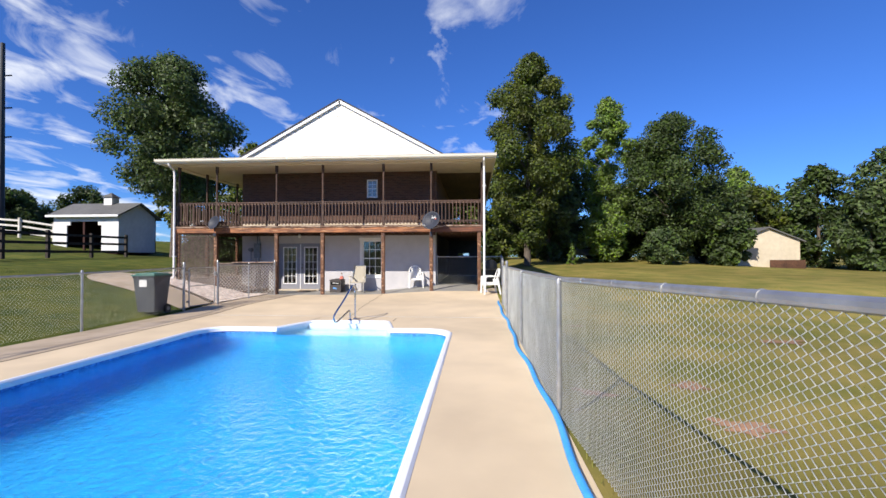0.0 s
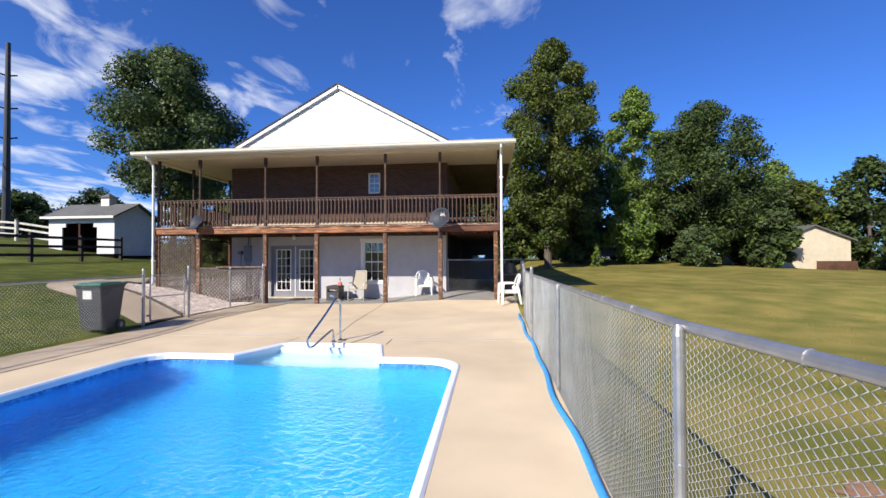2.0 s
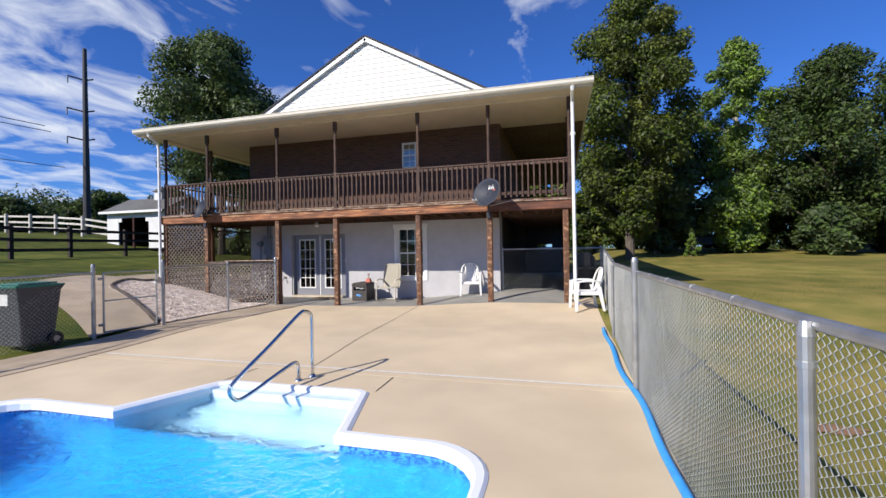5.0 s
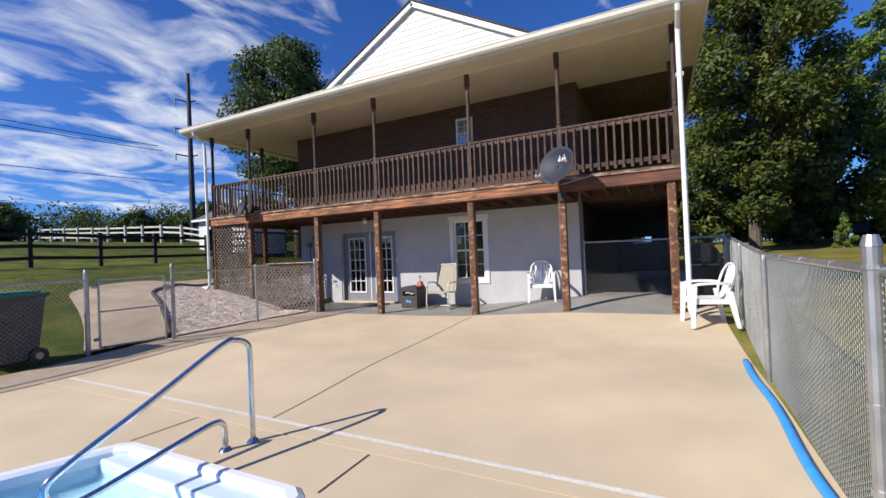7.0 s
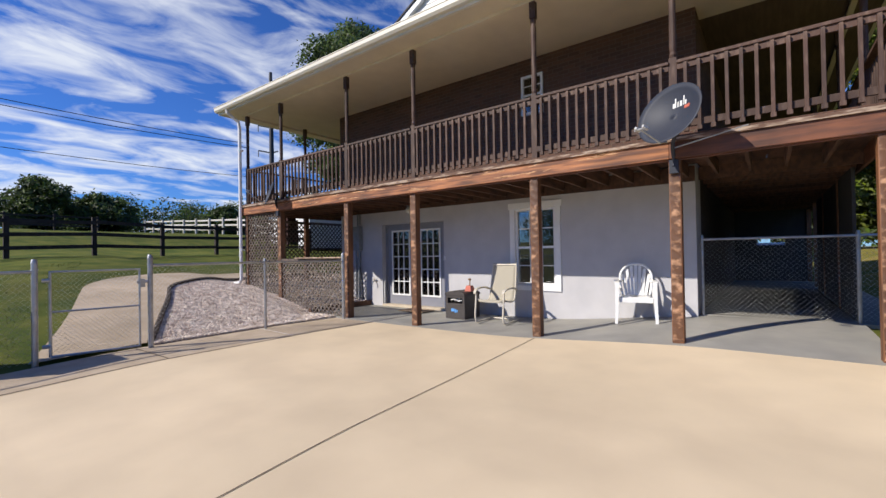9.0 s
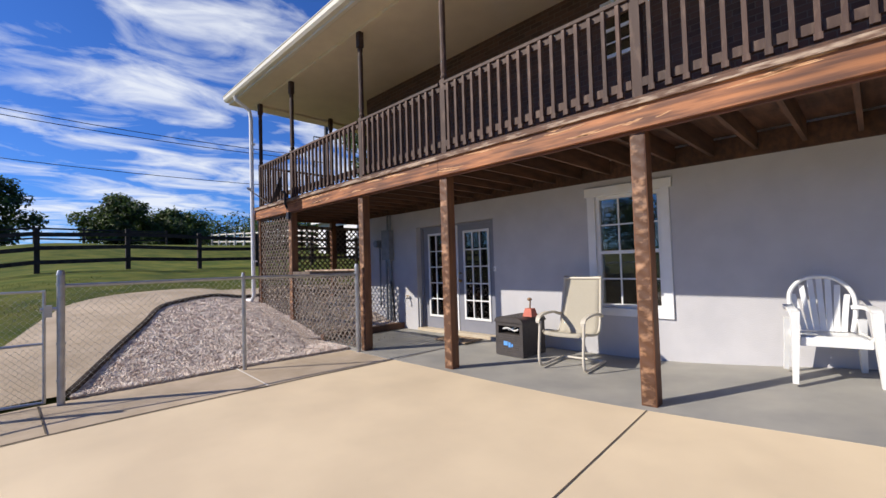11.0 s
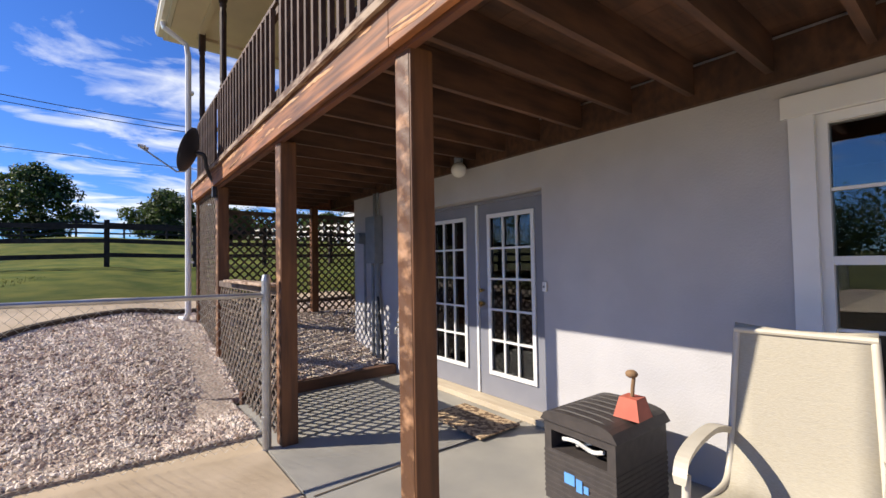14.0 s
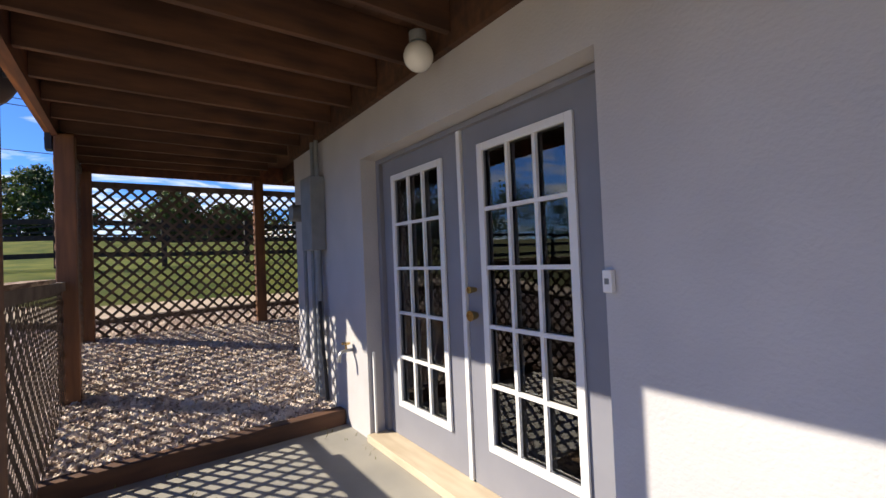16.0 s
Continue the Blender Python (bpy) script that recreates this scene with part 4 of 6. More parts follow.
def lower_window():
    win = thing("window_1", (0, 0, 0), "white sash window with eighteen panes and a wide white trim", "window")
    win["kind"] = "structure"
    x0, x1, z0, z1 = -3.165, -2.32, 0.63, 2.14
    part("window_trim", boxes((-3.275, -3.165, -0.028, -0.002, 0.53, 2.15), (-2.32, -2.21, -0.028, -0.002, 0.53, 2.15), (-3.305, -2.18, -0.034, -0.002, 2.15, 2.27), (-3.165, -2.32, -0.028, -0.002, 0.53, 0.63), bevel=0.003), "white_paint", win, "wide white window trim")
    part("window_frame", boxes((x0 - 0.01, x0 + 0.045, 0.02, 0.12, z0 - 0.01, z1 + 0.01), (x1 - 0.045, x1 + 0.01, 0.02, 0.12, z0 - 0.01, z1 + 0.01), (x0 + 0.045, x1 - 0.045, 0.02, 0.12, z0 - 0.01, z0 + 0.05), (x0 + 0.045, x1 - 0.045, 0.02, 0.12, z1 - 0.04, z1 + 0.01), (x0 + 0.045, x1 - 0.045, 0.03, 0.1, 1.355, 1.40)), "white_paint", win, "white sash frame")
    a, b = x0 + 0.045, x1 - 0.045
    for lo, hi, y in ((z0 + 0.05, 1.355, 0.06), (1.40, z1 - 0.04, 0.05)):
        for k in (1, 2):
            x = a + (b - a) * k / 3
            part("muntin", boxes((x - 0.009, x + 0.009, y - 0.01, y + 0.006, lo, hi)), "white_paint", win)
        mid = (lo + hi) / 2
        part("muntin", boxes((a, b, y - 0.0095, y + 0.0055, mid - 0.009, mid + 0.009)), "white_paint", win)
        for k in range(3):
            for q0, q1 in ((lo, mid), (mid, hi)):
                part("pane", boxes((a + (b - a) * k / 3 + 0.001, a + (b - a) * (k + 1) / 3 - 0.001, y + 0.008, y + 0.012, q0 + 0.001, q1 - 0.001)), "glass", win)


lower_window()


def upper_window():
    win = thing("window_2", (0, 0, 0), "small white sash window in the brick wall", "window")
    win["kind"] = "structure"
    x0, x1, z0, z1 = -2.97, -2.51, 3.99, 4.77
    part("window_frame", boxes((x0, x0 + 0.05, -0.02, 0.1, z0, z1), (x1 - 0.05, x1, -0.02, 0.1, z0, z1), (x0 + 0.05, x1 - 0.05, -0.02, 0.1, z0, z0 + 0.05), (x0 + 0.05, x1 - 0.05, -0.02, 0.1, z1 - 0.05, z1), (x0 + 0.05, x1 - 0.05, -0.01, 0.08, 4.36, 4.40)), "white_paint", win, "white sash frame")
    part("muntin", boxes(((x0 + x1) / 2 - 0.008, (x0 + x1) / 2 + 0.008, -0.004, 0.012, z0 + 0.05, z1 - 0.05)), "white_paint", win)
    for z in (4.2, 4.56):
        part("muntin", boxes((x0 + 0.05, x1 - 0.05, -0.0035, 0.0115, z - 0.008, z + 0.008)), "white_paint", win)
    for q0, q1 in ((z0 + 0.05, 4.36), (4.40, z1 - 0.05)):
        part("pane", boxes((x0 + 0.05, x1 - 0.05, 0.014, 0.018, q0, q1)), "glass", win)
    part("blind", boxes((x0 + 0.05, x1 - 0.05, 0.05, 0.055, z0 + 0.05, z1 - 0.05)), "soffit", win, "cream blind behind the panes")


upper_window()


# lattice
def lattice(name, origin, along, length, z0, z1, label, low=None):
    """A diagonal lattice panel from origin along the way, between two heights (low: the lower edge as a function of the distance)."""
    th = thing(name, (0, 0, 0), label, "lattice")
    o, d = Vector(origin), Vector(along).normalized()
    nrm = Vector((-d.y, d.x, 0))
    w, gap = 0.029, 0.135
    h = z1 - z0
    for s, off in ((1, 0.0), (-1, 0.009)):
        bm = bmesh.new()
        c = -h if s > 0 else 0.0
        while c < length + (0 if s > 0 else h):
            # centre line u = c + s * t, t = height
            t0, t1 = 0.0, h
            if s > 0:
                t0, t1 = max(0, -c), min(h, length - c)
            else:
                t0, t1 = max(0, c - length), min(h, c)
            if t1 - t0 > 0.05:
                if low:
                    while t0 < t1 - 0.05 and z0 + t0 < low(c + s * t0):
                        t0 += 0.03
                q = []
                for t in (t0, t1):
                    for k in (-1, 1):
                        q.append((c + s * t + k * w * 0.7, z0 + t))
                for y in (off, off + 0.008):
                    vs = [bm.verts.new(o + d * u + nrm * y + Vector((0, 0, z - o.z))) for u, z in (q[0], q[1], q[3], q[2])]
                    bm.faces.new(vs)
            c += gap
        part("slats", bm, "lattice", th, "dark brown diagonal slats", kind="stuff")
    bm = bmesh.new()
    def bar(u0, u1, za, zb):
        vs = []
        for u in (u0, u1):
            for y in (-0.012, 0.03):
                for z in (za, zb):
                    p = o + d * u + nrm * y
                    vs.append(bm.verts.new((p.x, p.y, z)))
        for f in ((0, 1, 3, 2), (4, 6, 7, 5), (0, 4, 5, 1), (2, 3, 7, 6), (0, 2, 6, 4), (1, 5, 7, 3)):
            bm.faces.new([vs[i] for i in f])
    bar(0, length, z1 - 0.02, z1 + 0.05)
    part("frame_bar", bm, "lattice", th, "brown framing bar")
    return th


lattice("lattice_panel", (-10.14, -1.84, 0), (1, 0, 0), 1.48, 0.35, 2.38, "dark diagonal lattice panel below the deck corner", low=lambda u: ground_z(-10.14 + u, -1.84))
lattice("lattice_panel", (-8.56, -1.84, 0), (1, 0, 0), 2.38, 0.0, 1.17, "low dark lattice panel between two porch posts", low=lambda u: ground_z(-8.56 + u, -1.84))
for _y0, _y1 in ((-1.74, -0.06), (0.06, 2.34), (2.46, 4.74), (4.86, 7.14)):
    lattice("lattice_panel", (DX0 + 0.09, _y0, 0), (0, 1, 0), _y1 - _y0, 0.4, 2.25, "dark diagonal lattice panel along the end of the porch", low=lambda u, y=_y0: ground_z(DX0, y + u))
bm = boxes((-7.9, -6.2, -1.93, -1.79, 1.224, 1.250), bevel=0.004)
part("lattice_cap", bm, "worn", house, "weathered cap rail on the low lattice")

# the passage: added screen and assumed far end, near-black to keep light out
part("passage_wall", boxes((0.02, 1.9, 9.2, 9.35, 0.2, 1.28), (0.02, 1.9, 9.2, 9.35, 1.64, 2.6), (1.3, 1.9, 9.2, 9.35, 1.28, 1.64), (0.02, 0.6, 9.2, 9.35, 1.28, 1.64)), "interior", house, "assumed end wall of the passage, near-black in place of shade")
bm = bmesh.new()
part("passage_shade_screen", boxes((1.84, 1.88, 0.5, 6.0, 0.24, 2.40)), "interior", house, "near-black screen added to keep light out of the passage")


# ---- wire fences ----
def chain_mesh(name, a, b, z0, z1, parent, height=None, w=0.030, r=0.0015, tall=None):
    """Woven wire between two points on the ground: zigzag wires, one mesh a bay."""
    a, b = Vector((*a, 0)), Vector((*b, 0))
    length, d = (b - a).length, (b - a).normalized()
    nrm = Vector((-d.y, d.x, 0))
    tall = tall or w
    rows = int((z1 - z0) / tall)
    n = int(length / w)
    ks, js = np.meshgrid(np.arange(n), np.arange(rows + 1), indexing="ij")
    u = (ks + ((ks + js) % 2)) * w
    depth = np.where(js % 2 == 0, 0.003, -0.003) * np.where(ks % 2 == 0, 1, -1)
    base = np.array([slab_z(min((a + d * t).x, 2.4), min(0, (a + d * t).y)) if height is None else height((a + d * t).x, (a + d * t).y) for t in (0, length)])
    zz = z0 + js * tall + base[0] + (base[1] - base[0]) * u / length
    P = np.stack([a.x + d.x * u + nrm.x * depth, a.y + d.y * u + nrm.y * depth, zz], -1)
    offs = []
    for k in range(3):
        t = 2 * math.pi * k / 3
        offs.append((d.x * math.cos(t) * r * 1.2 + nrm.x * math.sin(t) * r, d.y * math.cos(t) * r * 1.2 + nrm.y * math.sin(t) * r, 0.0))
    V = (P[:, :, None, :] + np.array(offs)[None, None]).reshape(-1, 3)
    idx = np.arange(n * (rows + 1) * 3).reshape(n, rows + 1, 3)
    F = []
    for k in range(3):
        q = np.stack([idx[:, :-1, k], idx[:, :-1, (k + 1) % 3], idx[:, 1:, (k + 1) % 3], idx[:, 1:, k]], -1)
        F.append(q.reshape(-1, 4))
    F = np.concatenate(F)
    quad_mesh(name, V, F, "wire", parent, "woven galvanised wire mesh", "stuff")


def quad_mesh(name, V, F, mat, parent=None, label="", kind=""):
    me = bpy.data.meshes.new(name)
    me.vertices.add(len(V))
    me.vertices.foreach_set("co", np.asarray(V, dtype=np.float32).ravel())
    k = F.shape[1]
    me.loops.add(F.size)
    me.loops.foreach_set("vertex_index", F.astype(np.int32).ravel())
    me.polygons.add(len(F))
    me.polygons.foreach_set("loop_start", np.arange(0, F.size, k, dtype=np.int32))
    me.polygons.foreach_set("loop_total", np.full(len(F), k, dtype=np.int32))
    me.update(calc_edges=True)
    me.materials.append(M[mat])
    ob = new(name, me)
    if parent is not None:
        ob.parent = parent
    return tagged(ob, label, kind=kind)


def fence_post(parent, x, y, base, h, r, cap=True):
    bm = bmesh.new()
    tube(bm, [(x, y, base), (x, y, base + h)], r, 12)
    p = part("post", bm, "galv", parent, "galvanised round post", smooth=False)
    bm = bmesh.new()
    tube(bm, [(x, y, base + h - 0.02), (x, y, base + h + 0.008), (x, y, base + h + 0.03)], r * 1.13, 12, r * 0.75)
    part("post_cap", bm, "galv", p)
    for z in (0.25, 0.62, h - 0.12):
        bm = bmesh.new()
        tube(bm, [(x, y, base + z), (x, y, base + z + 0.022)], r * 1.18, 12)
        part("tension_band", bm, "galv", p)


def wire_fence(label, pts, height, thick=(), rail_z=1.19, low=0.03, w=0.034, r=0.0014, side=1, rail_r=0.020, tall=None, post_h=1.25):
    th = thing("chain_link_fence", (0, 0, 0), label, "fence")
    for i, (x, y) in enumerate(pts):
        fence_post(th, x, y, height(x, y) - 0.02, post_h if i not in thick else 1.34, 0.024 if i not in thick else 0.034)
    for (ax, ay), (bx, by) in zip(pts[:-1], pts[1:]):
        dx = 0.03 if side < 0 else 0.0
        a, b = Vector((ax + dx, ay, height(ax, ay) + rail_z)), Vector((bx + dx, by, height(bx, by) + rail_z))
        bm = bmesh.new()
        tube(bm, [a, b], rail_r, 10)
        part("top_rail", bm, "galv", th, "galvanised top rail")
        off = Vector((-(b - a).y, (b - a).x, 0)).normalized() * 0.022 * side
        chain_mesh("wire_mesh", (ax + off.x, ay + off.y), (bx + off.x, by + off.y), low, 1.19, th, height, w, r, tall)
        n = int((b - a).length / 0.55)
        bm = bmesh.new()
        for k in range(1, n):
            p = a.lerp(b, k / n)
            dd = (b - a).normalized() * 0.006
            tube(bm, [p - dd, p + dd], rail_r + 0.0035, 10)
        part("wire_tie", bm, "galv", th, "twisted tie wires", "stuff")
    return th


def slab_h(x, y):
    return slab_z(min(x, 2.4), min(y, 0.0))


def rising_h(x, y):
    """The fence's foot climbs slowly towards the far end of the pool."""
    return slab_h(x, y) + 0.07 * smooth_step(-5.4, -7.5, y) + 0.012 * max(0, -9 - y) + 0.02 * max(0, -14 - y)


wire_fence("galvanised chain-link fence along the pool and the dry lawn", [(2.80, -20.5), (2.62, -17.25), (2.45, -14.0), (2.44, -10.80), (2.44, -7.57), (2.50, -5.02), (2.66, -2.45), (2.80, 0.30)], rising_h, thick=(4,), low=-0.12, w=0.0285, r=0.0024, side=-1, rail_r=0.023, tall=0.0165, post_h=1.19)
wire_fence("short chain-link fence across the passage beside the house", [(2.78, 0.32), (1.86, 0.22), (0.06, 0.14)], lambda x, y: 0.25)
wire_fence("galvanised chain-link fence between the walk and the lawn", [(-6.46, -22.3), (-6.46, -19.4), (-6.46, -16.2), (-6.46, -13.0), (-6.48, -9.80), (-6.55, -6.58)], slab_h, thick=(5,))
wire_fence("galvanised chain-link fence beside the gravel bed", [(-6.30, -5.38), (-6.28, -3.60), (-6.13, -1.96)], slab_h, thick=(0, 2))


def gate():
    g = thing("garden_gate", (-6.50, -6.48, -0.02), "chain-link gate in a galvanised tube frame, closed", "gate")
    w = 1.02
    d = Vector((0.18, 1.03, 0)).normalized()
    def p(u, z):
        return (d.x * u, d.y * u, z)
    bm = bmesh.new()
    tube(bm, [p(0.04, 0.06), p(0.04, 1.16), p(w - 0.03, 1.16), p(w - 0.03, 0.06), p(0.04, 0.06)], 0.019, 8)
    part("gate_frame", bm, "galv", g, "galvanised tube frame")
    bm = bmesh.new()
    tube(bm, [p(0.04, 0.64), p(w - 0.03, 0.64)], 0.013, 8)
    part("cross_bar", bm, "galv", g)
    chain_mesh("wire_mesh", (0, 0), (d.x * w, d.y * w), 0.05, 1.15, g, lambda x, y: 0.0)
    for z in (0.2, 1.05):
        bm = bmesh.new()
        tube(bm, [p(-0.04, z), p(0.04, z)], 0.026, 10)
        part("hinge", bm, "galv", g)
    bm = bmesh.new()
    tube(bm, [p(w - 0.06, 0.98), p(w + 0.09, 0.98)], 0.02, 8)
    box(bm, d.x * w - 0.03, d.x * w + 0.03, d.y * w - 0.03, d.y * w + 0.03, 0.90, 1.02)
    part("latch", bm, "galv", g, "fork latch")


gate()


# ---- pool things ----
def pool_handrail():
    t = thing("pool_handrail", (0, 0, 0), "polished steel handrail bent over the pool steps", "handrail")
    bm = bmesh.new()
    key = [(-1.28, -7.76, -0.07), (-1.28, -7.76, 0.3), (-1.28, -7.76, 0.62), (-1.285, -7.785, 0.705), (-1.295, -7.87, 0.745), (-1.305, -7.99, 0.725), (-1.34, -8.48, 0.46), (-1.385, -8.90, 0.235), (-1.40, -8.99, 0.15), (-1.40, -8.95, 0.055), (-1.385, -8.82, 0.015), (-1.365, -8.30, 0.115), (-1.355, -8.04, 0.16), (-1.35, -7.97, 0.14), (-1.348, -7.95, 0.08), (-1.348, -7.95, -0.07)]
    tube(bm, curve_pts(key, 5), 0.021, 14)
    part("bent_tube", bm, "chrome", t, "polished steel tube", smooth=True)
    for x, y in ((-1.28, -7.76), (-1.348, -7.95)):
        bm = bmesh.new()
        tube(bm, [(x, y, -0.072), (x, y, -0.055), (x, y, -0.045)], 0.05, 20, 0.028)
        part("escutcheon", bm, "chrome", t, "polished base ring")


def hose():
    bm = bmesh.new()
    rng = random.Random(7)
    pts = []
    y = -4.45
    while y > -20.3:
        pts.append((2.395 + 0.022 * math.sin(y * 1.3) + 0.018 * math.sin(y * 3.1 + 1), y, slab_z(2.3, y) + 0.031))
        y -= 0.35
    tube(bm, curve_pts(pts, 3), 0.031, 10)
    ob = part("hose", bm, "hose", label="bright blue foam-covered hose lying along the fence", smooth=True)
    tagged(ob, category="hose")


pool_handrail()
hose()


def wheelie_bin():
    t = thing("wheelie_bin", (-6.83, -7.42, ground_z(-6.83, -7.42)), "grey plastic wheelie bin with a green lid beside the fence", "bin", turn=4)
    t.scale = (0.96, 0.96, 1.0)
    v = []
    for z, a, b in ((0.06, 0.23, 0.25), (0.55, 0.265, 0.30), (0.93, 0.29, 0.34), (0.98, 0.31, 0.36), (1.0, 0.31, 0.36)):
        for sx, sy in ((-1, -1), (1, -1), (1, 1), (-1, 1)):
            v.append((sx * a, sy * b, z))
    f = [(3, 2, 1, 0)]
    for k in range(4):
        for i in range(4):
            j = (i + 1) % 4
            f.append((k * 4 + i, k * 4 + j, k * 4 + 4 + j, k * 4 + 4 + i))
    body = mesh_part("body", v, f, "bin", t, "grey plastic body")
    bev = body.modifiers.new("bevel", "BEVEL")
    bev.width, bev.segments = 0.02, 2
    bm = bmesh.new()
    box(bm, -0.32, 0.32, -0.38, 0.38, 1.0, 1.035, bevel=0.012)
    box(bm, -0.26, 0.26, -0.30, 0.30, 1.035, 1.07, bevel=0.015)
    part("lid", bm, "bin_lid", t, "green hinged lid")
    bm = bmesh.new()
    tube(bm, [(-0.24, 0.40, 0.99), (0.24, 0.40, 0.99)], 0.016, 8)
    part("handle", bm, "black", t, "black bar handle")
    for x in (-0.27, 0.27):
        bm = bmesh.new()
        tube(bm, [(x - 0.025, 0.24, 0.11), (x + 0.025, 0.24, 0.11)], 0.12, 20)
        w = part("wheel", bm, "black", t, "black rubber wheel")
        bm = bmesh.new()
        tube(bm, [(x - 0.029, 0.24, 0.11), (x + 0.029, 0.24, 0.11)], 0.05, 14)
        part("hub", bm, "galv", w)
    part("sticker_front", boxes((-0.12, 0.08, -0.337, -0.322, 0.72, 0.90)), "label_white", t, "pale sticker with blurred print")


wheelie_bin()


# ---- seats ----
def plastic_chair(at, turn, label):
    t = thing("garden_chair", at, label, "chair", "white plastic garden chairs", turn=turn)
    # faces -y
    bm = bmesh.new()
    pts = []
    n = 8
    for j in range(n + 1):
        y = -0.22 + 0.44 * j / n
        for i in range(n + 1):
            x = (-0.22 + 0.44 * i / n) * (1 - 0.08 * j / n)
            pts.append((x, y, 0.415 - 0.02 * math.sin(math.pi * i / n) * math.sin(math.pi * j / n) - 0.02 * j / n - (0.03 if j == 0 else 0)))
    f = [(j * (n + 1) + i, j * (n + 1) + i + 1, (j + 1) * (n + 1) + i + 1, (j + 1) * (n + 1) + i) for j in range(n) for i in range(n)]
    s = mesh_part("seat", pts, f, "white_plastic", t, "dished plastic seat", smooth=True)
    sol = s.modifiers.new("thickness", "SOLIDIFY")
    sol.thickness = 0.012
    for b in ((-0.235, 0.235, -0.252, -0.235, 0.325, 0.40), (-0.25, -0.235, -0.235, 0.2, 0.335, 0.41), (0.235, 0.25, -0.235, 0.2, 0.335, 0.41)):
        part("apron", boxes(b, bevel=0.005), "white_plastic", t)
    # back: rounded hoop with fanned slats
    hoop = [(-0.20, 0.19, 0.40), (-0.235, 0.23, 0.60), (-0.225, 0.28, 0.76), (-0.13, 0.315, 0.875), (0, 0.325, 0.905), (0.13, 0.315, 0.875), (0.225, 0.28, 0.76), (0.235, 0.23, 0.60), (0.20, 0.19, 0.40)]
    bm = bmesh.new()
    tube(bm, curve_pts(hoop, 5), 0.019, 8)
    part("back_frame", bm, "white_plastic", t, "hooped back frame", smooth=True)
    for k in range(7):
        a = -1 + 2 * k / 6
        bm = bmesh.new()
        x0, x1 = a * 0.14, a * 0.20
        top = 0.895 - 0.16 * a * a
        v = []
        for u in (0, 0.33, 0.66, 1):
            x, z = x0 + (x1 - x0) * u, 0.40 + (top - 0.40) * u
            y = 0.19 + 0.135 * u ** 0.8
            for dx, dy in ((-0.022, 0), (0.022, 0), (0.022, 0.01), (-0.022, 0.01)):
                v.append((x + dx, y + dy, z))
        f = [(q * 4 + i, q * 4 + (i + 1) % 4, q * 4 + 4 + (i + 1) % 4, q * 4 + 4 + i) for q in range(3) for i in range(4)]
        mesh_part("back_slat", v, f, "white_plastic", t)
    for s in (-1, 1):
        arm = [(s * 0.235, 0.235, 0.64), (s * 0.275, 0.10, 0.655), (s * 0.28, -0.10, 0.655), (s * 0.27, -0.22, 0.64), (s * 0.265, -0.26, 0.60)]
        v = []
        for p in curve_pts(arm, 3):
            v += [(p.x - 0.034, p.y, p.z), (p.x + 0.034, p.y, p.z), (p.x + 0.032, p.y, p.z - 0.034), (p.x - 0.032, p.y, p.z - 0.034)]
        q = len(v) // 4
        f = [(k * 4 + i, k * 4 + (i + 1) % 4, k * 4 + 4 + (i + 1) % 4, k * 4 + 4 + i) for k in range(q - 1) for i in range(4)] + [(0, 1, 2, 3), (q * 4 - 1, q * 4 - 2, q * 4 - 3, q * 4 - 4)]
        mesh_part("armrest", v, f, "white_plastic", t, "curved armrest")
        for y0, y1, z1 in ((-0.25, -0.285, 0.63), (0.20, 0.30, 0.52)):
            bm = bmesh.new()
            v = []
            for z, y, x, w in ((z1, y0, 0.262, 0.040), (z1 * 0.5, (y0 + y1) / 2, 0.27, 0.032), (0.0, y1, 0.285, 0.024)):
                for dx, dy in ((-w, -w), (w, -w), (w, w), (-w, w)):
                    v.append((s * x + dx * 0.8, y + dy, z))
            f = [(k * 4 + i, k * 4 + (i + 1) % 4, k * 4 + 4 + (i + 1) % 4, k * 4 + 4 + i) for k in range(2) for i in range(4)] + [(0, 1, 2, 3), (11, 10, 9, 8)]
            mesh_part("leg", v, f, "white_plastic", t, "splayed plastic leg")


plastic_chair((-0.79, -0.50, slab_z(-0.76, -0.5)), 13, "white plastic garden chair with a slatted fan back, near the wall")
plastic_chair((2.22, -2.58, slab_z(2.2, -2.5) + 0.0), -78, "white plastic garden chair with a slatted back, beside the fence")


